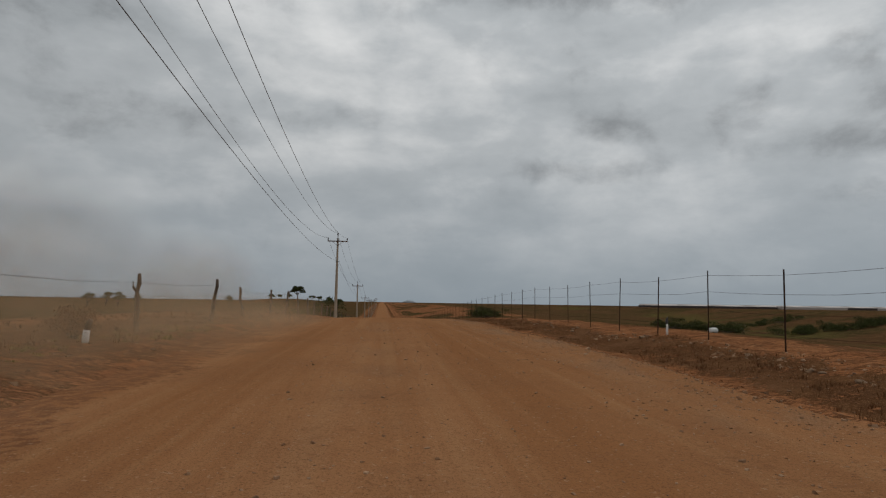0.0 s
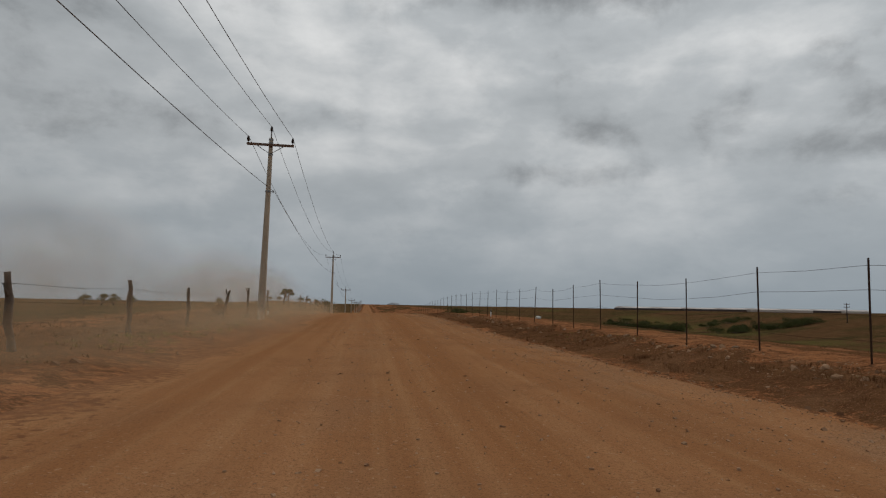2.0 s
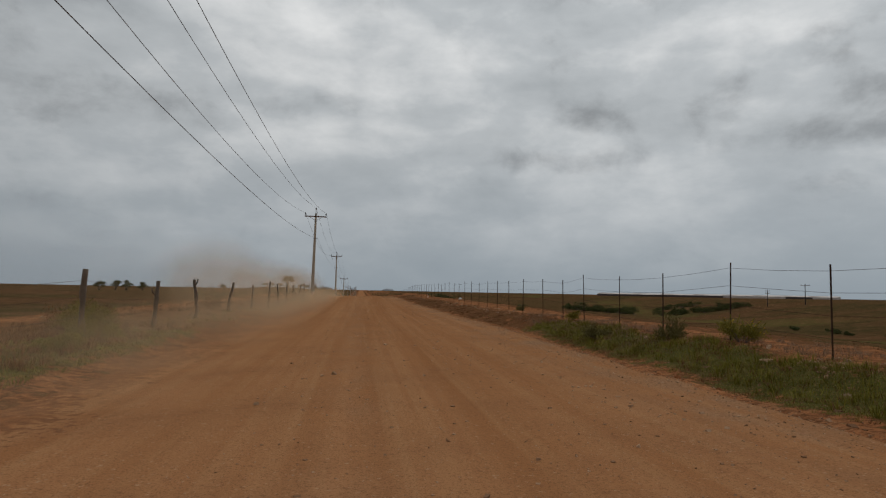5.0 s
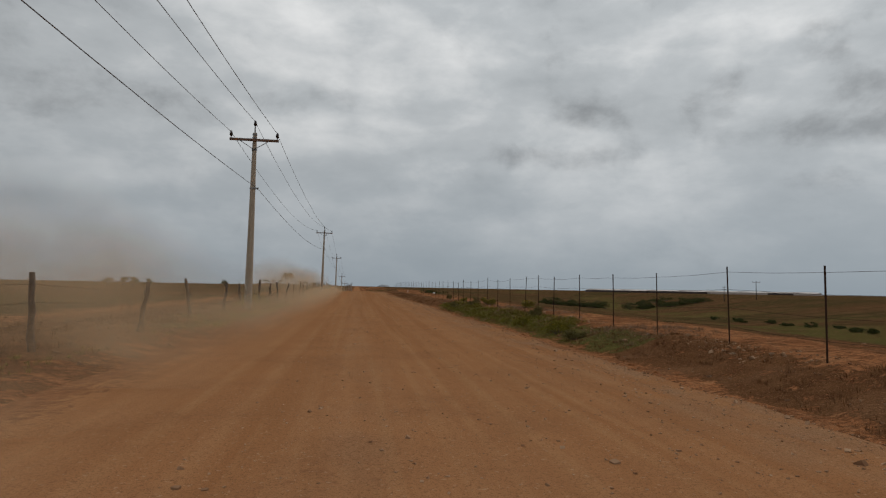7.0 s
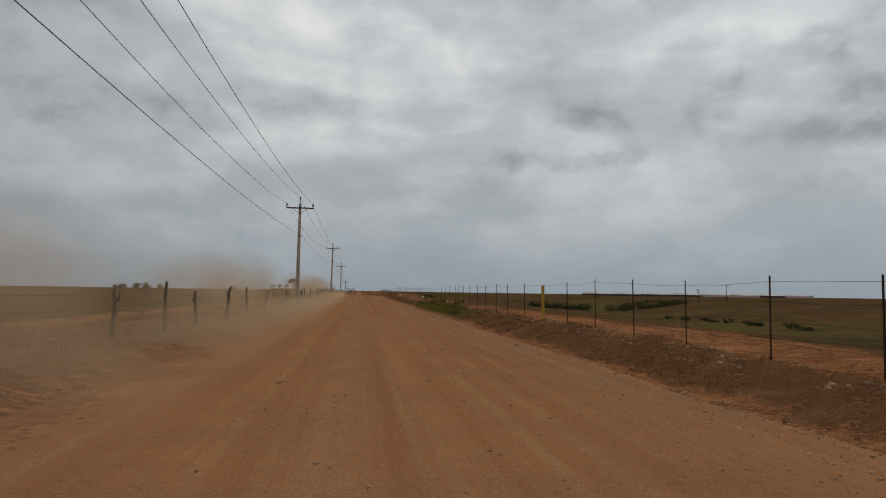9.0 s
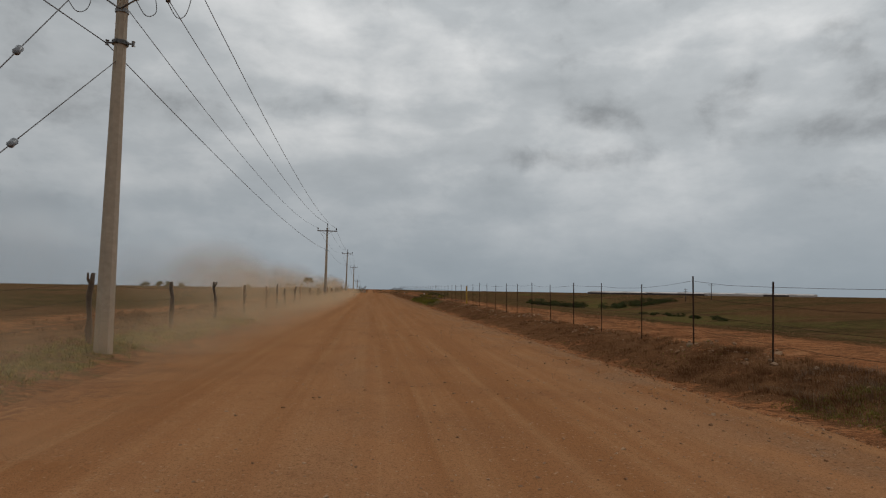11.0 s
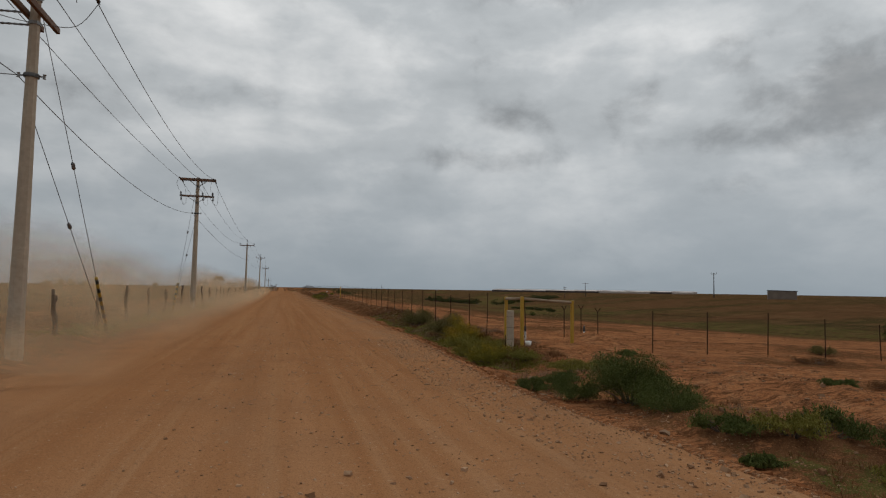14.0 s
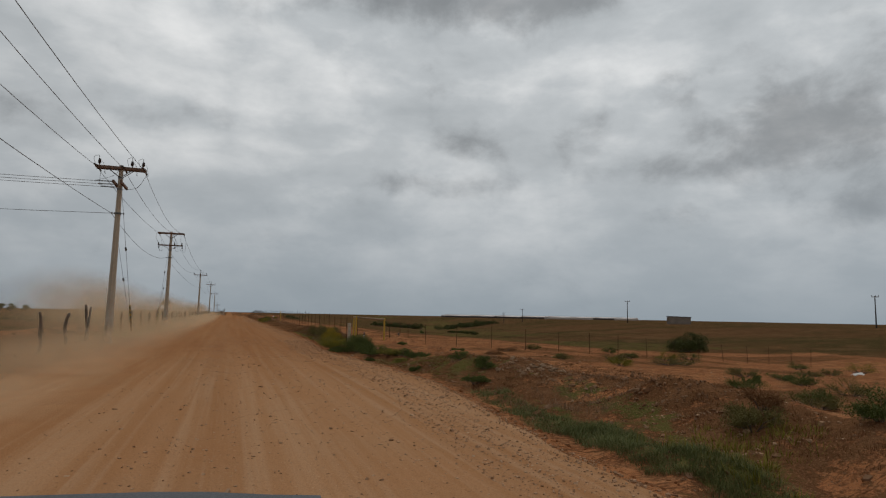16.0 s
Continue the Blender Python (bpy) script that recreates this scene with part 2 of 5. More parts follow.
def make_ground_material():
    m, t, p = material("field_soil")
    v = coords(t)
    n1, n2, n3 = tnoise(t, v, 0.22, 6.0), tnoise(t, v, 1.7, 6.0, 0.65), tnoise(t, v, 13.0, 4.0, 0.65)
    n4, fine = tnoise(t, v, 0.6, 6.0, 0.65), tnoise(t, v, 45.0, 3.0)
    far = tnoise(t, v, 0.03, 8.0, 0.65, stretch=(0.5, 1.0, 1.0))
    soil = tmix(t, tramp(t, n1, 0.3, 0.7), SOIL, (0.28, 0.106, 0.043))
    soil = tmix(t, tramp(t, n2, 0.48, 0.72), soil, (0.40, 0.195, 0.095))
    soil = tmix(t, tramp(t, n4, 0.54, 0.68, 0, 0.6), soil, (0.21, 0.086, 0.038))
    dry = tmix(t, tramp(t, n2, 0.35, 0.65), (0.1, 0.044, 0.02), (0.17, 0.078, 0.034))
    dry = tmix(t, tramp(t, n4, 0.52, 0.66, 0, 0.7), dry, (0.21, 0.105, 0.052))
    field = tmix(t, tramp(t, far, 0.45, 0.55), (0.058, 0.048, 0.018), (0.112, 0.057, 0.026))
    field = tmix(t, tramp(t, n4, 0.46, 0.64, 0, 0.75), field, (0.042, 0.032, 0.014))
    field = tmix(t, tramp(t, n1, 0.52, 0.66, 0, 0.7), field, (0.15, 0.08, 0.038))
    green = tmix(t, tramp(t, n2, 0.35, 0.7), (0.07, 0.073, 0.019), (0.118, 0.106, 0.031))
    green = tmix(t, tramp(t, n4, 0.5, 0.66, 0, 0.7), green, (0.1, 0.065, 0.03))
    # washed-out sheets of soil; shade under their ledges is painted as thin dark lines
    ledge = tnoise(t, v, 1.0, 5.0, 0.6, stretch=(0.28, 1.15, 1.0))
    ledge2 = tnoise(t, v, 1.0, 5.0, 0.65, stretch=(0.8, 3.0, 1.0))
    def lip_shade(src, at, width, most):
        rise, fall = tramp(t, src, at, at + width, 0, most), tramp(t, src, at + 1.5 * width, at + 4 * width, 1, 0)
        nd = t.nodes.new("ShaderNodeMath")
        nd.operation = "MULTIPLY"
        t.links.new(rise, nd.inputs[0])
        t.links.new(fall, nd.inputs[1])
        return nd.outputs[0]
    for src, at, width, most in ((ledge, 0.52, 0.012, 0.85), (ledge, 0.44, 0.01, 0.7), (ledge2, 0.55, 0.014, 0.85), (ledge2, 0.47, 0.01, 0.7)):
        soil = tmix(t, lip_shade(src, at, width, most), soil, (0.10, 0.042, 0.02))
    soil = tmix(t, tramp(t, ledge2, 0.3, 0.42, 0.6, 0), soil, (0.45, 0.215, 0.10))
    # cover thins out in ragged patches
    rag = tramp(t, tmix(t, 0.35, n2, n3), 0.36, 0.64, -0.42, 0.42)
    def cover(name):
        add = t.nodes.new("ShaderNodeMath")
        add.operation = "ADD"
        t.links.new(attr(t, name), add.inputs[0])
        t.links.new(rag, add.inputs[1])
        return tramp(t, add.outputs[0], 0.4, 0.6)
    col = tmix(t, cover("field"), soil, field)
    col = tmix(t, cover("dry"), col, dry)
    col = tmix(t, cover("green"), col, green)
    col = tmix(t, tramp(t, n3, 0.52, 0.68, 0.0, 0.35), col, (0.08, 0.036, 0.017))
    col = tmix(t, tramp(t, fine, 0.57, 0.66, 0.0, 0.7), col, (0.38, 0.195, 0.10))
    crumbs, grit = tnoise(t, v, 24.0, 3.0, 0.6), tnoise(t, v, 85.0, 2.0)
    col = tmix(t, tramp(t, crumbs, 0.56, 0.64, 0.0, 0.42), col, (0.06, 0.029, 0.015))
    col = tmix(t, tramp(t, grit, 0.56, 0.66, 0.0, 0.35), col, (0.08, 0.04, 0.02))
    t.links.new(col, p.inputs["Base Color"])
    p.inputs["Roughness"].default_value = 0.95
    p.inputs["Specular IOR Level"].default_value = 0.0
    hgt = tmix(t, 0.45, tmix(t, 0.5, n2, n3), ledge2)
    tbump(t, p, hgt, 1.0, 0.2)
    return m


def make_road_material():
    m, t, p = material("graded_dirt")
    v = coords(t)
    streak = tnoise(t, v, 1.0, 5.0, stretch=(1.1, 0.02, 1.0))
    streak2 = tnoise(t, v, 1.0, 4.0, stretch=(3.6, 0.05, 1.0))
    n1, n2, n3 = tnoise(t, v, 0.55, 5.0), tnoise(t, v, 7.0, 4.0), tnoise(t, v, 34.0, 3.0)
    col = tmix(t, tramp(t, streak, 0.36, 0.64), (0.39, 0.184, 0.083), (0.315, 0.138, 0.057))
    col = tmix(t, tramp(t, streak2, 0.48, 0.68, 0, 0.6), col, (0.415, 0.21, 0.097))
    col = tmix(t, tramp(t, n1, 0.45, 0.72, 0, 0.55), col, (0.27, 0.125, 0.058))
    # loose grey gravel thrown to the edge
    grav = t.nodes.new("ShaderNodeMath")
    grav.operation = "MULTIPLY"
    t.links.new(attr(t, "gravel"), grav.inputs[0])
    t.links.new(tramp(t, tnoise(t, v, 1.1, 4.0, stretch=(1.0, 0.4, 1.0)), 0.42, 0.62, 0.0, 0.75), grav.inputs[1])
    col = tmix(t, grav.outputs[0], col, tmix(t, tramp(t, n3, 0.4, 0.6), (0.33, 0.2, 0.118), (0.24, 0.138, 0.078)))
    soil_edge = t.nodes.new("ShaderNodeMath")
    soil_edge.operation = "ADD"
    t.links.new(attr(t, "loose"), soil_edge.inputs[0])
    t.links.new(tramp(t, tmix(t, 0.5, n1, n2), 0.38, 0.62, -0.45, 0.45), soil_edge.inputs[1])
    col = tmix(t, tramp(t, soil_edge.outputs[0], 0.4, 0.6), col, tmix(t, tramp(t, n2, 0.4, 0.65), (0.31, 0.135, 0.06), (0.2, 0.088, 0.042)))
    col = tmix(t, tramp(t, n2, 0.55, 0.75, 0, 0.4), col, (0.25, 0.115, 0.055))
    n4, n5 = tnoise(t, v, 75.0, 2.0), tnoise(t, v, 21.0, 2.0)
    col = tmix(t, tramp(t, n3, 0.56, 0.66, 0, 0.5), col, (0.17, 0.08, 0.038))
    col = tmix(t, tramp(t, n5, 0.64, 0.7, 0, 0.5), col, (0.48, 0.31, 0.185))
    col = tmix(t, tramp(t, n4, 0.56, 0.63, 0, 0.55), col, (0.15, 0.07, 0.034))
    sand = t.nodes.new("ShaderNodeMath")
    sand.operation = "MULTIPLY"
    t.links.new(attr(t, "sand"), sand.inputs[0])
    t.links.new(tramp(t, n1, 0.3, 0.7, 0.5, 0.9), sand.inputs[1])
    pale = tmix(t, tramp(t, streak, 0.36, 0.62), (0.475, 0.276, 0.146), (0.41, 0.21, 0.098))
    pale = tmix(t, tramp(t, streak2, 0.5, 0.64, 0, 0.7), pale, (0.52, 0.335, 0.2))
    col = tmix(t, sand.outputs[0], col, tmix(t, 0.4, pale, col))
    t.links.new(col, p.inputs["Base Color"])
    p.inputs["Roughness"].default_value = 0.95
    p.inputs["Specular IOR Level"].default_value = 0.0
    tbump(t, p, tmix(t, 0.55, n2, n3), 0.9, 0.04)
    return m


def make_leaf_material(name, a, b, sheen=0.06):
    m, t, p = material(name)
    g = t.nodes.new("ShaderNodeNewGeometry")
    col = tmix(t, g.outputs["Random Per Island"], a, b)
    n = tnoise(t, coords(t), 1.3)
    col = tmix(t, tramp(t, n, 0.4, 0.7, 0, 0.5), col, tuple(0.55 * c for c in a))
    t.links.new(col, p.inputs["Base Color"])
    p.inputs["Roughness"].default_value = 0.7
    p.inputs["Specular IOR Level"].default_value = sheen
    p.inputs["Subsurface Weight"].default_value = 0.0
    return m


M_GROUND = make_ground_material()
M_ROAD = make_road_material()
M_STONE = simple("pale_stone", (0.34, 0.19, 0.10), (0.44, 0.28, 0.16), 3.0, 1.0, bump=0.5, dist=0.02, random_tint=0.8)
M_CLOD = make_leaf_material("stones_and_clods", (0.50, 0.315, 0.19), (0.2, 0.1, 0.052), 0.0)
M_RUBBLE = make_leaf_material("rubble", (0.31, 0.185, 0.11), (0.15, 0.07, 0.035), 0.0)
M_PALE = make_leaf_material("pale_rubble", (0.46, 0.29, 0.175), (0.21, 0.105, 0.052), 0.0)
M_REDCLOD = make_leaf_material("red_clods", (0.27, 0.105, 0.043), (0.12, 0.046, 0.02), 0.0)
M_CONC = simple("cast_concrete", (0.45, 0.36, 0.265), (0.37, 0.29, 0.21), 1.2, 0.85, bump=0.3, dist=0.006)
M_WOODARM = simple("weathered_crossarm", (0.13, 0.07, 0.045), (0.19, 0.11, 0.07), 4.0, 0.85, bump=0.4)
M_STEEL = simple("galvanised_steel", (0.20, 0.19, 0.18), (0.27, 0.26, 0.25), 6.0, 0.5, 0.7, bump=0.1)
M_PORC = simple("brown_porcelain", (0.035, 0.025, 0.022), (0.06, 0.04, 0.035), 8.0, 0.25, bump=0.0)
M_GREYPORC = simple("grey_porcelain", (0.2, 0.2, 0.2), (0.13, 0.13, 0.135), 8.0, 0.35, bump=0.0)
M_WIRE = simple("aluminium_wire", (0.13, 0.115, 0.112), (0.15, 0.135, 0.13), 2.0, 0.9, 0.0, bump=0.0, fine=4.0)
M_WIRE.node_tree.nodes["Principled BSDF"].inputs["Specular IOR Level"].default_value = 0.15
M_RUST = simple("rusty_steel", (0.034, 0.02, 0.014), (0.062, 0.032, 0.02), 9.0, 0.95, 0.0, bump=0.3)
M_RUST.node_tree.nodes["Principled BSDF"].inputs["Specular IOR Level"].default_value = 0.1
M_YELLOW = simple("yellow_paint", (0.47, 0.275, 0.02), (0.40, 0.22, 0.016), 3.0, 0.55, bump=0.15)
M_LOGWOOD = simple("weathered_log", (0.34, 0.25, 0.16), (0.24, 0.165, 0.10), 3.5, 0.9, bump=0.6, dist=0.01)
M_POSTWOOD = simple("dead_branch_wood", (0.10, 0.066, 0.045), (0.165, 0.115, 0.08), 5.0, 0.92, bump=0.7, dist=0.015)
M_WHITE = simple("white_paint", (0.78, 0.76, 0.72), (0.66, 0.63, 0.58), 5.0, 0.6, bump=0.1)
M_DARKMETAL = simple("dark_metal", (0.05, 0.045, 0.042), (0.085, 0.075, 0.07), 9.0, 0.6, 0.3)
M_HUT = simple("bare_block_wall", (0.17, 0.13, 0.105), (0.24, 0.185, 0.145), 0.8, 0.95, bump=0.3)
M_ROOF = simple("dark_roof_sheet", (0.07, 0.06, 0.055), (0.1, 0.085, 0.075), 1.0, 0.8)
M_FILM = simple("greenhouse_film", (0.50, 0.42, 0.37), (0.44, 0.37, 0.33), 0.12, 0.5, bump=0.0)
M_FILMDARK = simple("greenhouse_side_mesh", (0.045, 0.03, 0.026), (0.075, 0.05, 0.04), 0.3, 0.8, bump=0.0)
M_BARK = simple("grey_bark", (0.09, 0.065, 0.045), (0.14, 0.10, 0.075), 6.0, 0.95, bump=0.6)
M_BUSH = make_leaf_material("dark_green_leaves", (0.045, 0.055, 0.015), (0.09, 0.092, 0.028))
M_BUSH2 = make_leaf_material("bright_green_leaves", (0.07, 0.088, 0.022), (0.13, 0.145, 0.042))
M_BUSH3 = make_leaf_material("grey_green_leaves", (0.115, 0.1, 0.033), (0.185, 0.152, 0.053))
M_DRYLEAF = make_leaf_material("dry_stems", (0.165, 0.078, 0.036), (0.28, 0.15, 0.072), 0.0)
M_GRASS = make_leaf_material("green_grass", (0.16, 0.155, 0.03), (0.27, 0.22, 0.055))
M_SOFTGRASS = make_leaf_material("soft_green_grass", (0.105, 0.125, 0.045), (0.19, 0.18, 0.07))
M_FEATHER = make_leaf_material("feathery_dry_grass", (0.19, 0.12, 0.075), (0.32, 0.21, 0.135), 0.0)
M_FLOWER = make_leaf_material("yellow_flowers", (0.62, 0.37, 0.012), (0.5, 0.29, 0.015))
M_FLOWERLEAF = make_leaf_material("yellow_green_leaves", (0.13, 0.125, 0.02), (0.25, 0.2, 0.03))

# ---- the lie of the land ----
def road_z(y):
    return np.interp(y, [-2000, -60, -40, -20, 0, 18, 32, 46, 60, 80, 110, 200, 350, 600, 1200, 4000],
                     [0, 0, 0.03, 0.1, 0.24, 0.45, 0.52, 0.32, -0.1, -0.9, -2.3, -5.9, -7.0, -4.6, -0.6, 0.2])


def edge_right(y):
    return np.interp(y, [-300, -174.5, -172, -169.5, -165, -160, -156, -152, -149.5, -146, -141, -138, -125, -88, -45, -30, -10, 10, 60, 4000],
                     [4.2, 4.4, 4.45, 4.8, 5.25, 5.1, 4.78, 4.35, 4.25, 4.5, 4.85, 4.95, 5.1, 5.02, 5.2, 5.35, 5.1, 4.78, 4.9, 5.2]) + 0.35 * (vnoise(y, 0 * np.asarray(y), 9, 4) - 0.5) + 0.3 * (fnoise(y, 0 * np.asarray(y), 1.9, 24, 2) - 0.5)


def edge_left(y):
    return -np.interp(y, [-300, -150, -110, -60, 0, 40, 4000], [4.9, 4.9, 4.5, 4.3, 4.0, 4.2, 4.6]) - 0.5 * (vnoise(y, 0 * np.asarray(y), 11, 6) - 0.5)


FENCE_Z = ([-400, -175, -148, -138, -87, -28, 14, 60], [-0.1, -0.08, -0.06, 0.26, 0.38, 0.43, 0.5, 0.75])


def smooth01(a):
    a = np.clip(a, 0, 1)
    return a * a * (3 - 2 * a)


def ground_z(x, y):
    """Height of the open ground beside the road."""
    x, y = np.asarray(x, float), np.asarray(y, float)
    rz = road_z(y)
    er, el = edge_right(y), edge_left(y)
    # right: shallow gutter, then a spoil bank with the fence on it, then the field
    bank = np.interp(y, FENCE_Z[0], FENCE_Z[1]) - np.interp(y, [-60, 0, 60], [0, 0.25, 0.75]) * (y < 1e9)
    s = x - er
    w = 7.6 - er - 0.4
    up = smooth01((s - 0.35) / np.maximum(w, 0.8))
    right = -0.10 * smooth01(s / 0.4) + (bank + 0.12) * up + rz * (1 - smooth01((s - 3) / 45))
    lump = (fnoise(x, y, 1.6, 2) - 0.5) * 0.34 + (fnoise(x, y, 0.5, 8, 2) - 0.5) * 0.14
    south = smooth01((-143 - y) / 8)
    right = right + lump * np.clip(s / 0.8, 0, 1) * np.interp(x, [5, 8, 12, 30, 60], [1, 1, 0.45, 0.4, 0.2]) * (1 + 0.9 * south * (x < 14))
    right = right + smooth01((-152 - y) / 6) * 0.42 * np.exp(-((x - 8.4) / 1.5) ** 2) * (0.2 + 1.2 * fnoise(x, y, 3.5, 5))
    right = right + 0.3 * np.exp(-((x - 9.7) / 0.9) ** 2 - ((y + 143.3) / 0.7) ** 2) + 0.24 * np.exp(-((x - 8.9) / 0.5) ** 2 - ((y + 167.5) / 0.5) ** 2) + 0.2 * np.exp(-((x - 8.2) / 0.5) ** 2 - ((y + 169.6) / 0.7) ** 2)
    xc = 62 + 0.31 * np.clip(y, -60, 400)
    depth = np.interp(y, [-260, -120, 0, 160, 270, 480, 760], [0.8, 2.0, 4.0, 6.6, 8.0, 5.0, 0.0])
    span = np.where(x < xc, xc - 9, 62.0)
    w_ = 1 - np.clip(np.abs(x - xc) / span, 0, 1)
    valley = -depth * (0.65 * w_ + 0.35 * smooth01(w_))
    right = right + valley + np.clip((x - 90) / 120, 0, 1) * np.interp(y, [-200, -60, 60, 140], [1.0, 1.0, 0.3, 0.0])
    far = np.clip((np.hypot(x, y) - 150) / 500, 0, 1)
    # left: low shoulder, open field
    q = el - x
    left = rz + 0.12 * smooth01(q / 0.8) + 0.1 * smooth01((q - 1) / 3) + lump * 0.7 * np.clip(q / 0.6, 0, 1) * np.interp(q, [0, 6, 40], [1, 0.6, 0.3])
    # a low knoll with trees beyond the rise
    left = left + 9.0 * np.exp(-((x + 55) / 60) ** 2 - ((y - 372) / 45) ** 2) * smooth01((q - 8) / 25)
    z = np.where(x > er, right, np.where(x < el, left, rz - 0.12))
    und = (fnoise(x, y, 420, 11, 2) - 0.5) * 3.0 * far
    settle = np.clip((np.abs(x) - 60) / 400, 0, 1) * np.where(x < 0, 1, np.clip((y - 400) / 600, 0, 1))
    z = z * (1 - settle) + settle * (-0.4)
    return z + und * 0.6


def gz(x, y):
    er, el = float(edge_right(y)), float(edge_left(y))
    return float(ground_z(x, y)) if (x > er or x < el) else float(road_z(y))


def stretch(a, b, n, p=1.0):
    return a + (b - a) * np.linspace(0, 1, n) ** p


rows_y = np.concatenate([stretch(-186, -3000, 14, 2.6)[::-1][:-1], np.arange(-186, 40, 0.36), stretch(40, 140, 90, 1.1), stretch(142, 800, 70, 1.3), stretch(830, 4600, 24, 1.5)])
off_r = np.concatenate([[0.0, 0.12], np.arange(0.25, 6, 0.26), stretch(6, 14, 22), stretch(14.6, 60, 34, 1.2), stretch(63, 260, 36, 1.1), stretch(280, 4400, 22, 1.7)])
off_l = np.concatenate([[0.0, 0.12], np.arange(0.25, 5, 0.3), stretch(5, 16, 18), stretch(17, 80, 24, 1.3), stretch(90, 4400, 24, 2.0)])


def build_ground():
    Y = rows_y
    er, el = edge_right(Y), edge_left(Y)
    inner = np.linspace(0.06, 0.94, 4)
    X = np.concatenate([el[:, None] - off_l[::-1][None, :], el[:, None] + (er - el)[:, None] * inner[None, :], er[:, None] + off_r[None, :]], axis=1)
    YY = np.repeat(Y[:, None], X.shape[1], axis=1)
    eps = np.zeros_like(X)
    nl = len(off_l)
    eps[:, nl - 1], eps[:, nl + 4] = -1e-4, 1e-4
    Z = ground_z(X + eps, YY)
    n, k = X.shape
    verts = np.stack([X, YY, Z], -1).reshape(-1, 3)
    idx = np.arange(n * k).reshape(n, k)
    faces = np.stack([idx[:-1, :-1], idx[:-1, 1:], idx[1:, 1:], idx[1:, :-1]], -1).reshape(-1, 4)
    me = bpy.data.meshes.new("ground")
    me.from_pydata(verts.tolist(), [], faces.tolist())
    me.polygons.foreach_set("use_smooth", [True] * len(me.polygons))
    me.materials.append(M_GROUND)
    x, y = verts[:, 0], verts[:, 1]
    s = x - edge_right(y)
    q = edge_left(y) - x
    pat = fnoise(x, y, 9, 21)
    # open fields: thin green-brown cover; bare orange track along the fence; dry weeds on the bank
    field = np.where(x > 0, smooth01((x - 11.6 - 5 * (pat - 0.5)) / 3), smooth01((q - 5) / 5)) * 0.9
    bare_s = smooth01((-121 - y - 14 * (pat - 0.5)) / 7) * (x > 8) * smooth01((64 - x - 40 * (pat - 0.5)) / 18)
    field = field * (1 - 0.9 * bare_s)
    field = field * (1 - 0.75 * (x > 0) * smooth01((y - 48) / 10) * smooth01((fnoise(x, y * 0.3, 12, 93) - 0.42) / 0.1) * smooth01((60 - x) / 20))
    dry = np.where(x > 0, np.exp(-((s - 1.45) / 1.12) ** 4) * 0.78 * np.where((y < -147) & (y > -153), 0.4, 1.0), np.exp(-((q - 3.0) / 3.6) ** 2) * np.interp(y, [-30, -18], [0.95, 0.75]))
    dry = np.maximum(dry, bare_s * smooth01((fnoise(x * 0.35, y, 4, 31) - 0.56) / 0.1) * 0.7)
    dry = np.maximum(dry, 0.72 * (x > 0) * (s > 0.6) * (s < 4.0) * smooth01((-150 - y) / 5) * (fnoise(x, y, 2.6, 14) > 0.49))
    dry = np.maximum(dry, 0.7 * ((x > 10.6) & (x < 16) & (y > -132)) * (fnoise(x, y * 0.6, 2.4, 71) > 0.47))
    verge = ((y < -124) & (y > -147)) * np.exp(-((s - 1.25) / 0.75) ** 4) + ((y < -35) & (y > -70)) * np.exp(-((s - 1.4) / 0.9) ** 2)
    valley_green = (x > 25) * smooth01((fnoise(x, y, 26, 41) - 0.5) / 0.1) * np.exp(-((x - (62 + 0.31 * np.clip(y, -60, 400))) / 34) ** 2) * 0.6 * smooth01((y + 70) / 40)
    green = np.clip(np.maximum(verge * 0.95, valley_green), 0, 1)
    green = np.maximum(green, 0.62 * (x > 0) * (s > 0.6) * (s < 3) * smooth01((-150 - y) / 6) * (fnoise(x, y, 3.2, 44) > 0.6) * 0.8)
    green = np.maximum(green, 0.7 * np.exp(-((s - 1.3) / 0.7) ** 2) * smooth01((-166 - y) / 4))
    green = np.maximum(green, 0.8 * (((y < -100) & (y > -140)) | ((y < -40) & (y > -64))) * np.exp(-((q - 1.2) / 1.0) ** 2) * (x < 0))
    green = np.maximum(green, 0.46 * smooth01((x - 18) / 8) * smooth01((85 - x) / 30) * smooth01((y + 128) / 8) * smooth01((75 - y) / 30) * smooth01((fnoise(x, y * 0.6, 16, 91) - 0.49) / 0.08))
    for name, val in (("field", field), ("dry", dry), ("green", green)):
        me.attributes.new(name, "FLOAT", "POINT").data.foreach_set("value", np.clip(val, 0, 1).astype(np.float32))
    return tagged(new("ground", me), "red-brown open ground with dry weeds and thin green cover", "ground", kind="structure")


def road_surface(x, y):
    """Graded dirt: slight crown, two wheel ruts a side, washboard."""
    el, er = edge_left(y), edge_right(y)
    u = (x - el) / (er - el)
    crown = 0.07 * np.sin(np.clip(u, 0, 1) * math.pi) - 0.03
    rut = sum(-0.018 * np.exp(-((x - c - 0.25 * (vnoise(y, 0 * y, 25, 3) - 0.5)) / 0.28) ** 2) for c in (-3.0, -1.4, 1.2, 2.8))
    wash = 0.006 * np.sin(y * 8.5 + 2.5 * vnoise(x, y, 2.0, 5)) * vnoise(x, y, 6.0, 9)
    rough = (fnoise(x, y, 0.9, 13, 2) - 0.5) * 0.03
    berm = 0.05 * np.exp(-((er - x - 0.25) / 0.22) ** 2) * (0.3 + vnoise(x, y, 1.1, 16))
    return road_z(y) + crown + rut + wash + rough + berm


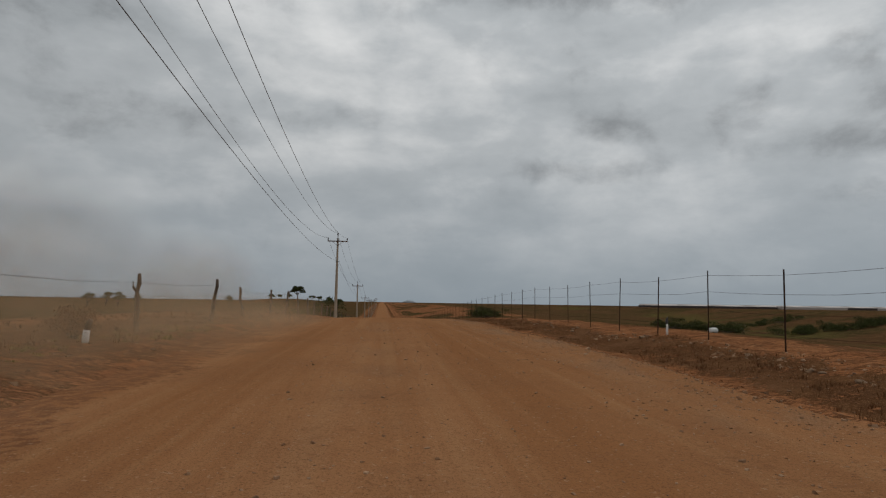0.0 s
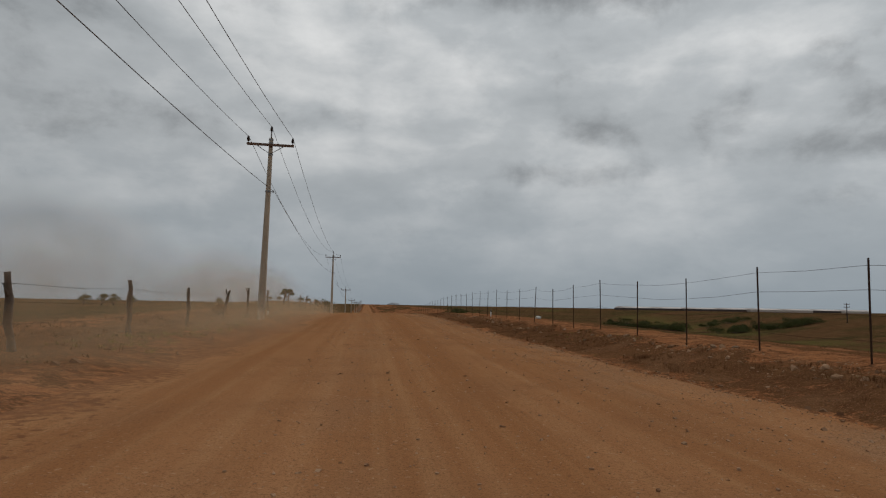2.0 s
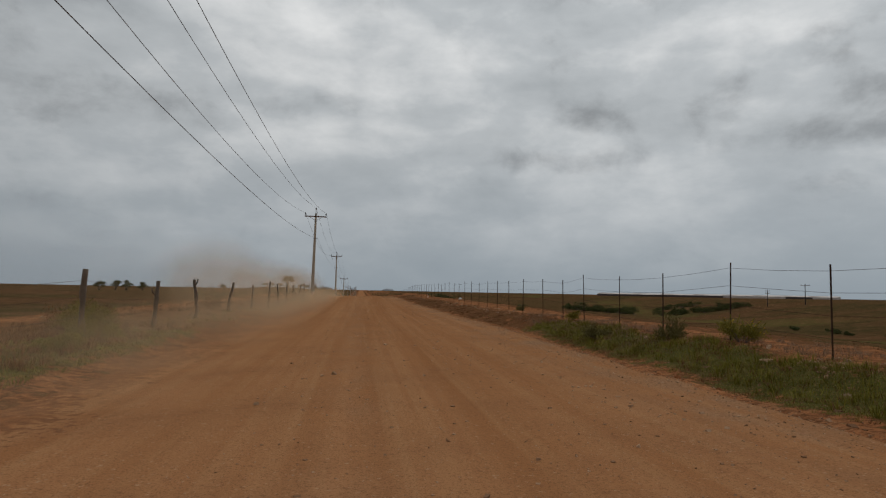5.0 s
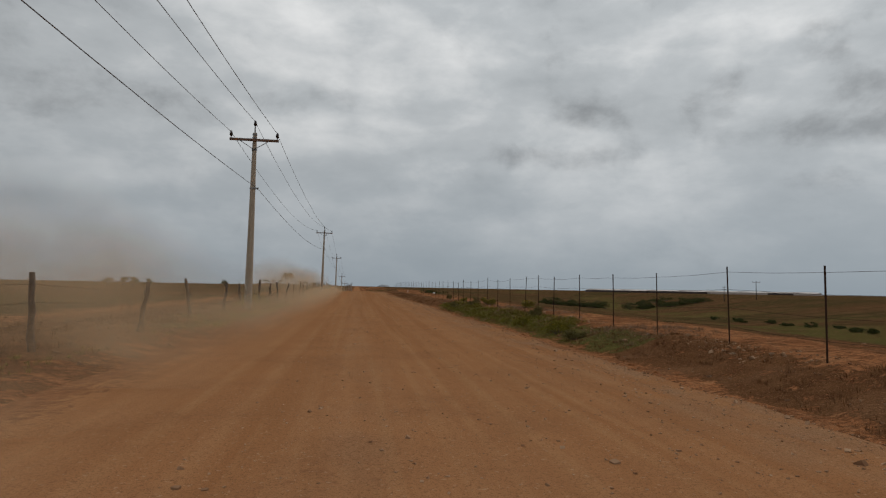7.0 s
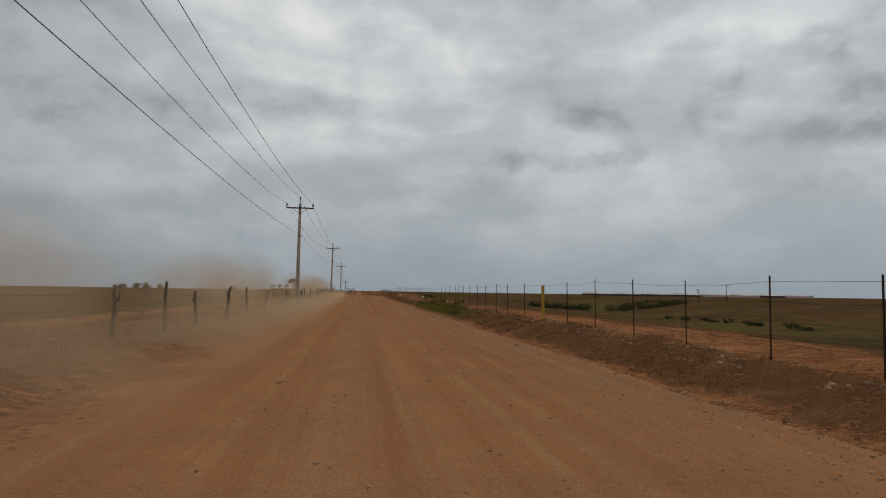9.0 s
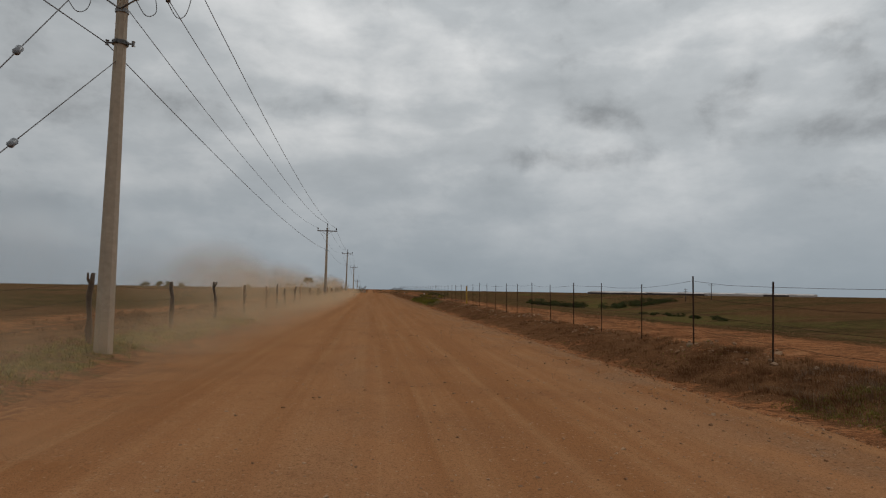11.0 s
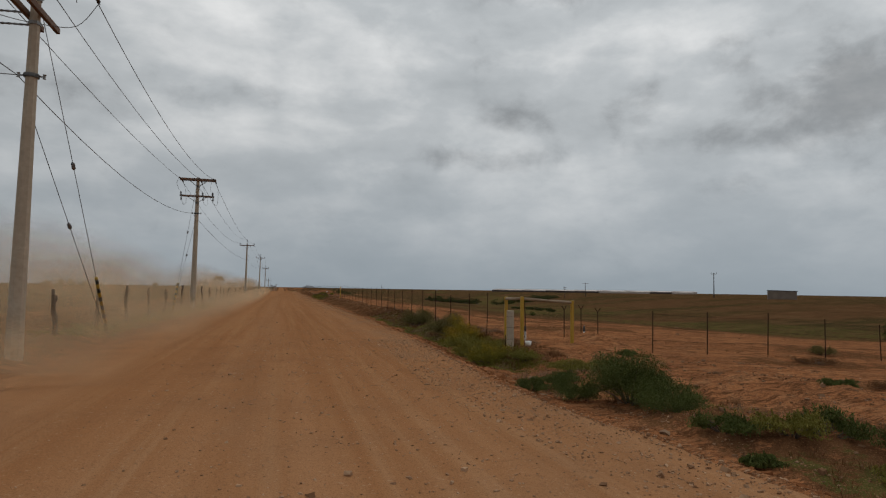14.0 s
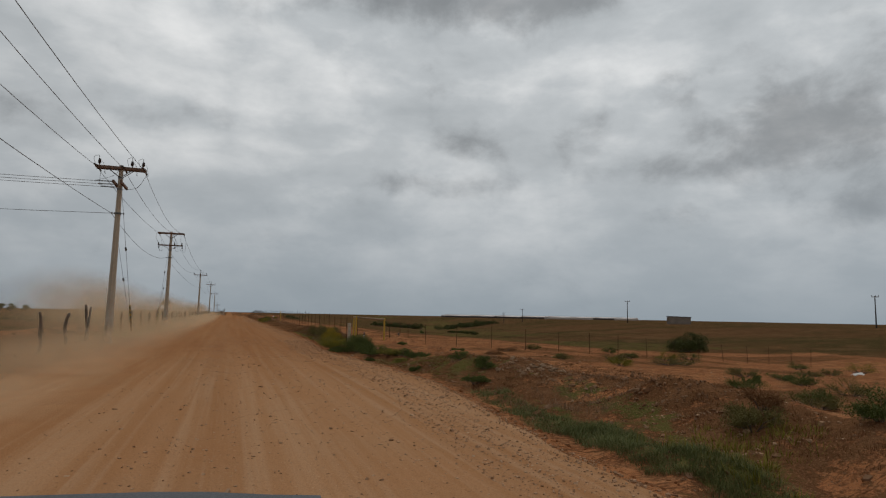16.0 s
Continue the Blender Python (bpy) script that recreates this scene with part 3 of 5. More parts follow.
def build_road():
    Y = np.concatenate([stretch(-186, -420, 10, 2)[::-1][:-1], np.arange(-186, 45, 0.3), stretch(45.3, 140, 110), stretch(142, 800, 70, 1.2), stretch(815, 3500, 24, 1.4)])
    u = np.linspace(0, 1, 46)
    el, er = edge_left(Y), edge_right(Y)
    X = el[:, None] + (er - el)[:, None] * u[None, :]
    YY = np.repeat(Y[:, None], len(u), 1)
    Z = road_surface(X, YY)
    Z[:, 0] -= 0.05
    Z[:, -1] -= 0.05
    n, k = X.shape
    verts = np.stack([X, YY, Z], -1).reshape(-1, 3)
    idx = np.arange(n * k).reshape(n, k)
    faces = np.stack([idx[:-1, :-1], idx[:-1, 1:], idx[1:, 1:], idx[1:, :-1]], -1).reshape(-1, 4)
    me = bpy.data.meshes.new("road")
    me.from_pydata(verts.tolist(), [], faces.tolist())
    me.polygons.foreach_set("use_smooth", [True] * len(me.polygons))
    me.materials.append(M_ROAD)
    gr = np.clip((u - 0.76) / 0.2, 0, 1)[None, :] + 0 * X
    gr = np.clip(gr * (0.25 + 1.3 * fnoise(X, YY * 0.5, 1.3, 61)), 0, 1)
    gr = gr * np.where(YY < -146, 0.45, 1.0) + 0.35 * np.exp(-((X + 0.2) / 0.5) ** 2)
    me.attributes.new("gravel", "FLOAT", "POINT").data.foreach_set("value", np.clip(gr, 0, 1).reshape(-1).astype(np.float32))
    me.attributes.new("sand", "FLOAT", "POINT").data.foreach_set("value", smooth01((-146 - YY) / 22).reshape(-1).astype(np.float32))
    dist = np.minimum(er[:, None] - X, (X - el[:, None]) * 0.8)
    loose = np.where(X > 0, 0.62 * np.clip(1.0 - dist / 0.35, 0, 1), np.clip(1.05 - dist / 1.15, 0, 1))
    me.attributes.new("loose", "FLOAT", "POINT").data.foreach_set("value", loose.reshape(-1).astype(np.float32))
    return tagged(new("road", me), "wide graded orange dirt road with tyre tracks and loose gravel", "road", kind="structure")


build_ground()
build_road()

# ---- utility line ----
POLE_X = -5.3


def tapered_shaft(h, r0, r1, material_, parent):
    bm = bmesh.new()
    add_tube(bm, [(0, 0, -0.4), (0, 0, 0.0), (0, 0, h * 0.5), (0, 0, h)], [r0, r0, (r0 + r1) / 2, r1], 8)
    return part("shaft", bm, material_, parent)


def pin_insulator(parent, at, h=0.34, mat_=None):
    bm = bmesh.new()
    prof = [(0.02, 0), (0.02, 0.08), (0.06, 0.09), (0.05, 0.13), (0.085, 0.14), (0.06, 0.19), (0.08, 0.2), (0.055, 0.25), (0.065, 0.27), (0.03, h)]
    add_tube(bm, [(at[0], at[1], at[2] + z) for r, z in prof], [r for r, z in prof], 10)
    return part("insulator", bm, mat_ or M_PORC, parent, "dark brown porcelain insulator", True)


def strain_insulator(parent, a, b, mat_=None, fat=0.05):
    a, b = Vector(a), Vector(b)
    bm = bmesh.new()
    pts, rad = [], []
    for i in range(13):
        pts.append(a.lerp(b, i / 12))
        rad.append(fat if i % 2 else 0.6 * fat)
    rad[0] = rad[-1] = 0.015
    add_tube(bm, pts, rad, 8)
    return part("insulator", bm, mat_ or M_PORC, parent, "dark strain insulator", True)


def crossarm(parent, z, width, y=0.0, along_y=False, size=(0.10, 0.12)):
    bm = bmesh.new()
    s = (size[0], width, size[1]) if along_y else (width, size[0], size[1])
    add_box(bm, (y, 0, z) if along_y else (0, y, z), s, bevel=0.012)
    return part("crossarm", bm, M_WOODARM, parent, "weathered brown timber crossarm")


def brace(parent, a, b, r=0.018):
    return tube_part("brace", [a, b], r, M_STEEL, parent, 6)


def band(parent, z, r):
    bm = bmesh.new()
    add_tube(bm, [(0, 0, z - 0.04), (0, 0, z + 0.04)], r, 10)
    return part("band", bm, M_STEEL, parent)


def neutral_spool(parent, z, r, side=1):
    bm = bmesh.new()
    add_tube(bm, [(side * r, 0, z), (side * (r + 0.12), 0, z)], 0.02, 6)
    add_tube(bm, [(side * (r + 0.11), 0, z - 0.05), (side * (r + 0.11), 0, z - 0.02), (side * (r + 0.11), 0, z + 0.02), (side * (r + 0.11), 0, z + 0.05)], [0.04, 0.025, 0.025, 0.04], 8)
    part("neutral_spool", bm, M_STEEL, parent, "galvanised bracket with a spool insulator")
    band(parent, z, r + 0.012)


def line_pole(y, top, lean=0.0, x=POLE_X):
    """Concrete pole with one timber crossarm and three pin insulators. top: height of the tip of the centre insulator."""
    z0 = gz(x, y)
    h = top - z0 - 0.36
    p = thing("utility_pole", pose(x, y, z0, 0, lean, 0), "tapered concrete utility pole with a single timber crossarm", "utility pole", "poles along the road")
    tapered_shaft(h - 0.25, 0.19, 0.095, M_CONC, p)
    tube_part("pole_top_pin", [(0, 0, h - 0.3), (0, 0, h + 0.06)], 0.035, M_STEEL, p, 8)
    band(p, h - 0.33, 0.115)
    band(p, h - 0.5, 0.118)
    pin_insulator(p, (0, 0, h + 0.02))
    crossarm(p, h - 0.62, 2.3, -0.15)
    for sx in (-1, 1):
        pin_insulator(p, (sx * 1.08, -0.15, h - 0.56))
        brace(p, (sx * 0.68, -0.15, h - 0.66), (0, -0.12, h - 1.08))
    band(p, h - 1.08, 0.125)
    neutral_spool(p, h - 2.95, 0.135)
    return z0, h


def fuse_cutout(parent, x, y, z):
    bm = bmesh.new()
    prof = [(0.03, 0.0), (0.055, 0.03), (0.045, 0.08), (0.065, 0.1), (0.045, 0.15), (0.065, 0.17), (0.045, 0.22), (0.06, 0.25), (0.02, 0.3)]
    add_tube(bm, [(x, y, z + h) for r, h in prof], [r for r, h in prof], 8)
    add_tube(bm, [(x + 0.02, y, z + 0.24), (x + 0.07, y - 0.12, z + 0.02), (x + 0.05, y - 0.1, z - 0.28)], 0.022, 6)
    add_tube(bm, [(x + 0.05, y - 0.1, z - 0.10), (x + 0.05, y - 0.1, z - 0.30)], 0.05, 8)
    return part("fuse_cutout", bm, M_GREYPORC, parent, "grey porcelain fuse cutout", True)


def hang(a, b, sag, n=14):
    a, b = Vector(a), Vector(b)
    return [a.lerp(b, i / n) - Vector((0, 0, 4 * sag * (i / n) * (1 - i / n))) for i in range(n + 1)]


def wire(name, pts, label, r=0.011, group="", category="power line"):
    ob = tube_part(name, pts, r, M_WIRE, None, 5)
    return tagged(ob, label, category, group)


def jumper(parent, pts, r=0.009):
    # a smooth loop through the points
    out = []
    P = [Vector(p) for p in pts]
    for i in range(len(P) - 1):
        p0, p1, p2, p3 = P[max(i - 1, 0)], P[i], P[i + 1], P[min(i + 2, len(P) - 1)]
        for k in range(6):
            t = k / 6
            out.append(0.5 * ((2 * p1) + (p2 - p0) * t + (2 * p0 - 5 * p1 + 4 * p2 - p3) * t * t + (3 * p1 - p0 - 3 * p2 + p3) * t ** 3))
    out.append(P[-1])
    return tube_part("jumper", out, r, M_WIRE, parent, 5)


POLES = [(-53.17, 9.37), (9.6, 10.1), (74.74, 9.25), (138.5, 5.7)]
far_tops = [(202.5, 3.5), (266.5, 2.9), (330.5, 2.6), (394.5, 2.7), (458.5, 3.2), (522.5, 4.0), (586.5, 4.8), (650.5, 5.6)]
SPOTS = []
for y, top in POLES + far_tops:
    near = y == 9.6
    z0, h = line_pole(y, top, 0.9 if near else random.uniform(-0.3, 0.3), -5.2 if near else POLE_X)
    px = -5.05 if near else POLE_X
    SPOTS.append((y, {"l": (px - 1.08, y - 0.15, z0 + h - 0.24), "c": (px, y, z0 + h + 0.34), "r": (px + 1.08, y - 0.15, z0 + h - 0.24), "n": (px + 0.25, y, z0 + h - 2.95)}))


def strain_pole(y, top, lower):
    """Concrete pole with a doubled strain arm; lower: 'fuses' or 'branch', what is fixed below it."""
    z0 = gz(POLE_X, y)
    h = top - z0
    p = thing("utility_pole", pose(POLE_X, y, z0, 0, 0.3, 0), "tall concrete pole with a doubled strain crossarm and " + ("fuse cutouts" if lower == "fuses" else "a branch line"), "utility pole", "poles along the road")
    tapered_shaft(h, 0.19, 0.10, M_CONC, p)
    za = h - 0.16
    for dy in (-0.16, 0.16):
        crossarm(p, za, 2.25, dy, size=(0.09, 0.14))
        for sx in (-1, 1):
            brace(p, (sx * 0.55, dy, za - 0.05), (0, dy * 0.8, za - 0.48))
    band(p, za - 0.48, 0.125)
    ends = {}
    for key, x in (("l", -1.05), ("c", 0.14), ("r", 1.05)):
        for s in (-1, 1):
            strain_insulator(p, (x, s * 0.22, za + 0.02), (x, s * 0.85, za - 0.03))
            ends[key, s] = (POLE_X + x, y + s * 0.85, z0 + za - 0.03)
    neutral_spool(p, h - 2.4, 0.15, 1)
    neutral_spool(p, h - 2.4, 0.15, -1)
    if lower == "fuses":
        crossarm(p, h - 1.28, 2.15, -0.16)
        for sx in (-1, 1):
            brace(p, (sx * 0.6, -0.16, h - 1.33), (0, -0.13, h - 1.72))
        band(p, h - 1.72, 0.135)
        for x in (-1.0, 0.35, 0.97):
            fuse_cutout(p, x, -0.25, h - 1.3)
        for x0, x1 in ((-1.05, -1.0), (0.14, 0.35), (1.05, 0.97)):
            jumper(p, [(x0, -0.85, za - 0.03), (x0 - 0.18, -0.5, za - 0.35), (x1 - 0.12, -0.3, h - 0.9), (x1, -0.25, h - 1.02)])
            jumper(p, [(x0, 0.85, za - 0.03), (x0 + 0.16, 0.7, za - 0.5), (x1 + 0.3, 0.1, h - 1.6), (x1 + 0.2, -0.2, h - 1.86), (x1 + 0.05, -0.35, h - 1.62)])
    else:
        for dx in (-0.17, 0.17):
            crossarm(p, h - 0.98, 1.9, dx, True, (0.09, 0.14))
        band(p, h - 1.2, 0.13)
        for yy in (-0.75, 0.0, 0.75):
            strain_insulator(p, (-0.22, yy, h - 0.96), (-1.0, yy, h - 0.99), M_GREYPORC, 0.032)
        for key, x in (("l", -0.95), ("c", 0.5), ("r", 1.0)):
            pin_insulator(p, (x, -0.16, za + 0.06))
            jumper(p, [(x - 0.05, -0.85, za - 0.02), (x - 0.14, -0.75, za + 0.32), (x, -0.4, za + 0.5), (x, -0.16, za + 0.4), (x + 0.14, 0.1, za + 0.2), (x + 0.16, 0.5, za - 0.2), (x + 0.05, 0.85, za - 0.03)])
        jumper(p, [(-1.05, 0.85, za - 0.05), (-1.0, 0.5, za - 0.6), (-0.98, 0.75, h - 0.99)])
        jumper(p, [(1.05, 0.85, za - 0.05), (0.7, 0.5, za - 0.8), (0.1, 0.1, za - 1.0), (-0.6, 0.0, h - 1.1), (-0.98, 0.0, h - 0.99)])
        jumper(p, [(0.14, -0.85, za - 0.05), (-0.2, -0.7, za - 0.5), (-0.98, -0.75, h - 0.99)])
    return z0, h, ends


S_Y, U_Y, V_Y = -116.83, -145.55, -209.5
sz, sh, s_ends = strain_pole(S_Y, 8.9, "fuses")
uz, uh, u_ends = strain_pole(U_Y, 8.75, "branch")
vz, vh = line_pole(V_Y, 9.3)
v_spot = {"l": (POLE_X - 1.08, V_Y - 0.15, vz + vh - 0.24), "c": (POLE_X, V_Y, vz + vh + 0.34), "r": (POLE_X + 1.08, V_Y - 0.15, vz + vh - 0.24), "n": (POLE_X + 0.25, V_Y, vz + vh - 2.95)}
# conductors along the road, from the far poles to the near ones
for key, label in (("l", "outer"), ("c", "middle"), ("r", "inner")):
    pts = []
    far_first = SPOTS[::-1]
    for (ya, a), (yb, b) in zip(far_first, far_first[1:]):
        seg = hang(a[key], b[key], 1.2 if yb < 0 else 1.75 if yb < 20 else 1.3, 20)
        # keep the order from far to near
        pts += seg[:-1]
    pts_sorted = sorted(pts + [Vector(SPOTS[0][1][key])], key=lambda v: -v.y)
    pts_sorted += hang(SPOTS[0][1][key], s_ends[key, 1], 1.07, 20)[1:]
    wire("power_line", pts_sorted, "thin grey overhead conductor sagging between poles", group="overhead wires")
    wire("power_line", hang(s_ends[key, -1], u_ends[key, 1], {"l": 0.25, "c": 0.45, "r": 0.7}[key], 12), "thin grey overhead conductor sagging between poles", group="overhead wires")
    wire("power_line", hang(u_ends[key, -1], v_spot[key], 0.95, 18), "thin grey overhead conductor sagging between poles", group="overhead wires")
npts = sorted([Vector(s[1]["n"]) for s in SPOTS] + [v for (a, b) in zip(SPOTS, SPOTS[1:]) for v in hang(a[1]["n"], b[1]["n"], 0.8 if a[0] < 0 else 1.0, 20)[1:-1]], key=lambda v: -v.y)
s_n, u_n = Vector((POLE_X - 0.26, S_Y, sz + sh - 2.4)), Vector((POLE_X - 0.26, U_Y, uz + uh - 2.4))
npts += hang(npts[-1], s_n, 0.7, 20)[1:] + hang(s_n, u_n, 0.75, 12)[1:] + hang(u_n, v_spot["n"], 0.6, 18)[1:]
wire("power_line", npts, "thin grey neutral wire slung below the crossarms", group="overhead wires")
# the branch line that leaves across the field
B_X, B_Y = -47.0, -151.0
bz = gz(B_X, B_Y)
bp = thing("utility_pole", pose(B_X, B_Y, bz, 0, 0, 8), "concrete pole carrying the branch line", "utility pole", "poles along the road")
tapered_shaft(8.4, 0.19, 0.10, M_CONC, bp)
crossarm(bp, 8.1, 2.1, 0.0, True)
for k, yy in enumerate((-0.75, 0.0, 0.75)):
    wire("power_line", hang((POLE_X - 1.0, U_Y + yy, uz + uh - 0.99), (B_X, B_Y + yy * 1.2, bz + 8.15), 0.55), "thin branch conductor running off over the field", group="overhead wires")
wire("power_line", hang((POLE_X - 0.26, U_Y, uz + uh - 2.4), (B_X, B_Y, bz + 6.4), 0.6), "thin branch conductor running off over the field", group="overhead wires")


def guy(pole_y, z_top, anchor, marker=True):
    """Stay wire with an egg insulator, and a yellow marker tube at its foot."""
    a, b = Vector((POLE_X, pole_y, z_top)), Vector(anchor)
    g = thing("guy_wire", pose(*anchor), "steel stay wire with an insulator" + (" and a yellow marker tube" if marker else ""), "guy wire", "pole stays")
    a = a - b
    b = Vector((0, 0, 0))
    tube_part("strand", [a, b], 0.009, M_WIRE, g, 5)
    m = a.lerp(b, 0.43)
    d = (b - a).normalized()
    bm = bmesh.new()
    add_tube(bm, [m - d * 0.12, m - d * 0.07, m, m + d * 0.07, m + d * 0.12], [0.02, 0.055, 0.05, 0.055, 0.02], 8)
    part("insulator", bm, M_GREYPORC, g, "grey egg insulator", True)
    if marker:
        n = a.normalized()
        tube = tube_part("marker_tube", [n * 0.55, n * 2.45], 0.05, M_YELLOW, g, 8, "faded yellow plastic marker tube with black bands")
        for k in range(5):
            tube_part("black_band", [n * (0.78 + 0.36 * k), n * (0.96 + 0.36 * k)], 0.0525, M_DARKMETAL, tube, 8)


guy(S_Y, 8.6, (-5.23, -125.4, gz(-5.23, -125.4)))
guy(S_Y, 6.15, (-5.25, -125.35, gz(-5.25, -125.35)), False)
guy(U_Y, 8.55, (-5.2, -138.2, gz(-5.2, -138.2)))
guy(U_Y, 5.67, (-5.22, -138.25, gz(-5.22, -138.25)), False)

# ---- wire fence on the bank ----
FX = lambda y: float(np.interp(y, [-141, -125, -110, -87, -28, 14, 300], [6.95, 7.1, 7.3, 7.5, 7.93, 7.99, 8.1]))
fence = thing("wire_fence", pose(0, 0, 0), "rusty steel post and wire fence along the roadside bank", "fence")


def steel_post(x, y, h, tilt=(0, 0), parent=None, fork=False):
    z0 = gz(x, y)
    bm = bmesh.new()
    # angle-iron section
    add_box(bm, (0, -0.010, h / 2 - 0.1), (0.024, 0.006, h + 0.2))
    add_box(bm, (0.0095, 0.003, h / 2 - 0.1), (0.006, 0.02, h + 0.2))
    add_box(bm, (-0.0085, 0.002, h / 2 - 0.1), (0.006, 0.017, h + 0.2))
    if fork:
        add_tube(bm, [(0, 0, h - 0.02), (0.09, 0, h + 0.13)], 0.014, 5)
        add_tube(bm, [(0, 0, h - 0.02), (-0.09, 0, h + 0.13)], 0.014, 5)
    ob = part("fence_post", bm, M_RUST, parent)
    ob.matrix_world = pose(x, y, z0, tilt[0], tilt[1], random.uniform(-25, 25))
    return (x + h * math.sin(radians(tilt[1])), y - h * math.sin(radians(tilt[0])), z0)


post_rows = [28.7, 25.7, 22.7, 19.67, 16.75, 13.73, 10.68, 7.64, 4.55, 1.77, -1.15, -4.15, -7.1, -10.1, -13.02, -16.1, -19.03, -22.0, -25.05, -28.02, -31.64, -34.5, -36.95, -40.12, -43.0,
             -46.1, -49.1, -52.1, -55.1, -57.4, -59.62, -62.7, -65.75, -68.65, -71.93, -74.75, -78.2, -84.53, -87.4, -90.4, -93.3, -96.42, -99.03, -102.1, -105.2, -108.2, -111.05,
             -114.1, -116.9, -119.75, -122.62, -125.38, -128.2, -131.0, -133.8, -136.5, -139.22, -141.26]
post_rows = [28.7 + 3.0 * i for i in range(1, 76)][::-1] + post_rows
feet = []
for y in post_rows:
    h = float(np.interp(y, [-140, -87, -28, 14, 200], [1.38, 1.56, 1.66, 1.72, 1.8])) + random.uniform(-0.04, 0.05)
    t = (random.gauss(0, 0.9), random.gauss(0, 0.9))
    steel_post(FX(y), y, h, t, fence)
    feet.append((FX(y), y, gz(FX(y), y), h))
for f in (0.22, 0.46, 0.70, 0.93):
    pts = []
    for (x, y, z, h), (x2, y2, z2, h2) in zip(feet, feet[1:]):
        sag = random.uniform(0.0, 0.035)
        pts += [(x - 0.02, y, z + f * h), (0.5 * (x + x2) - 0.02, 0.5 * (y + y2), 0.5 * (z + f * h + z2 + f * h2) - sag)]
    tube_part("fence_wire", pts, 0.0032, M_RUST, fence, 4)

# the fence turns away from the road at the gateway and runs out over the bare ground
fence2 = thing("wire_fence", pose(0, 0, 0), "rusty steel post fence crossing the bare orange ground", "fence")
feet2 = []
for i, x in enumerate([10.9, 12.82, 15.1] + [15.1 + 2.3 * k for k in range(1, 13)]):
    y = -144.8 + 0.02 * (x - 10) ** 1.4 + random.uniform(-0.08, 0.08)
    t = (random.gauss(0, 1.6), random.gauss(0, 1.6))
    steel_post(x, y, 1.28 + random.uniform(-0.08, 0.06), t, fence2)
    feet2.append((x, y, gz(x, y)))
for hh in (0.35, 0.72, 1.12):
    tube_part("fence_wire", [(x, y - 0.02, z + hh) for x, y, z in feet2], 0.0038, M_RUST, fence2, 4)
for x, y in ((9.57, -141.6), (10.28, -141.43), (10.67, -141.89)):
    lone = thing("fence_post", pose(0, 0, 0), "rusty forked steel post standing alone by the gateway", "fence post")
    steel_post(x, y, 0.93, (1.5, -1.0), lone, True)

# ---- yellow gateway, concrete slab, standpipe ----
gate = thing("gateway_frame", pose(0, 0, 0), "yellow painted posts joined by a grey log rail", "gate")
GP = [(7.15, -142.55, 1.52), (6.93, -144.47, 1.55), (8.6, -144.2, 1.45)]
tops = []
for x, y, zt in GP:
    z0 = gz(x, y)
    bm = bmesh.new()
    add_box(bm, (x, y, (zt + z0 - 0.3) / 2), (0.09, 0.09, zt - z0 + 0.3), bevel=0.012)
    part("post", bm, M_YELLOW, gate, "chipped yellow painted post")
    tops.append(Vector((x, y, zt - 0.06)))
for a, b in zip(tops, tops[1:]):
    d = (b - a).normalized() * -0.04
    tube_part("log_rail", [a - d, a.lerp(b, 0.5) + Vector((0, 0, -0.008)), b + d], [0.045, 0.04, 0.045], M_LOGWOOD, gate, 9, "grey weathered log rail")
tube_part("chain", [tops[1] + Vector((0.07, 0, -0.12)), tops[1] + Vector((0.09, -0.02, -0.5)), tops[1] + Vector((0.09, 0, -1.1))], 0.012, M_RUST, gate, 6)
slab = thing("concrete_slab", pose(6.53, -144.6, gz(6.53, -144.6), 0, 0, -8), "narrow upright pale concrete post bound with wire", "slab")
bm = bmesh.new()
add_box(bm, (0, 0, 0.44), (0.185, 0.14, 1.26), bevel=0.012)
part("panel", bm, M_CONC, slab)
for z in (0.28, 0.6, 0.9):
    bm = bmesh.new()
    add_box(bm, (0, 0, z), (0.191, 0.146, 0.007))
    part("binding_wire", bm, M_RUST, slab)
tube_part("rod", [(-0.13, 0.03, -0.1), (-0.13, 0.03, 0.4)], 0.012, M_RUST, slab, 6)


def standpipe(x, y, h=0.5):
    p = thing("marker_post", pose(x, y, gz(x, y)) @ Matrix.Diagonal((0.72, 0.72, 1, 1)), "short white painted post with a dark cap", "marker post")
    tube_part("post", [(0, 0, -0.1), (0, 0, h)], 0.045, M_WHITE, p, 10)
    bm = bmesh.new()
    add_tube(bm, [(0, 0, h), (0, 0, h + 0.05), (0, 0, h + 0.14), (0.03, 0, h + 0.2)], [0.05, 0.055, 0.045, 0.02], 10)
    part("cap", bm, M_DARKMETAL, p, "dark cap", True)


standpipe(7.79, -142.56, 0.3)
standpipe(9.95, -142.3, 0.2)
standpipe(8.2, 19.5, 0.32)
pail = thing("broken_pail", pose(7.17, -144.35, gz(7.17, -144.35), 3, -4, 20) @ Matrix.Scale(0.72, 4), "cracked white plastic pail standing beside the gateway", "pail")
bm = bmesh.new()
add_tube(bm, [(0, 0, -0.02), (0, 0, 0.2), (0, 0, 0.205), (0, 0, 0.03)], [0.1, 0.135, 0.122, 0.09], 16)
part("shell", bm, M_WHITE, pail, "", True)
tube_part("handle", [(0.13, 0, 0.19), (0.16, 0.06, 0.12), (0.16, 0.0, 0.05)], 0.005, M_RUST, pail, 5)
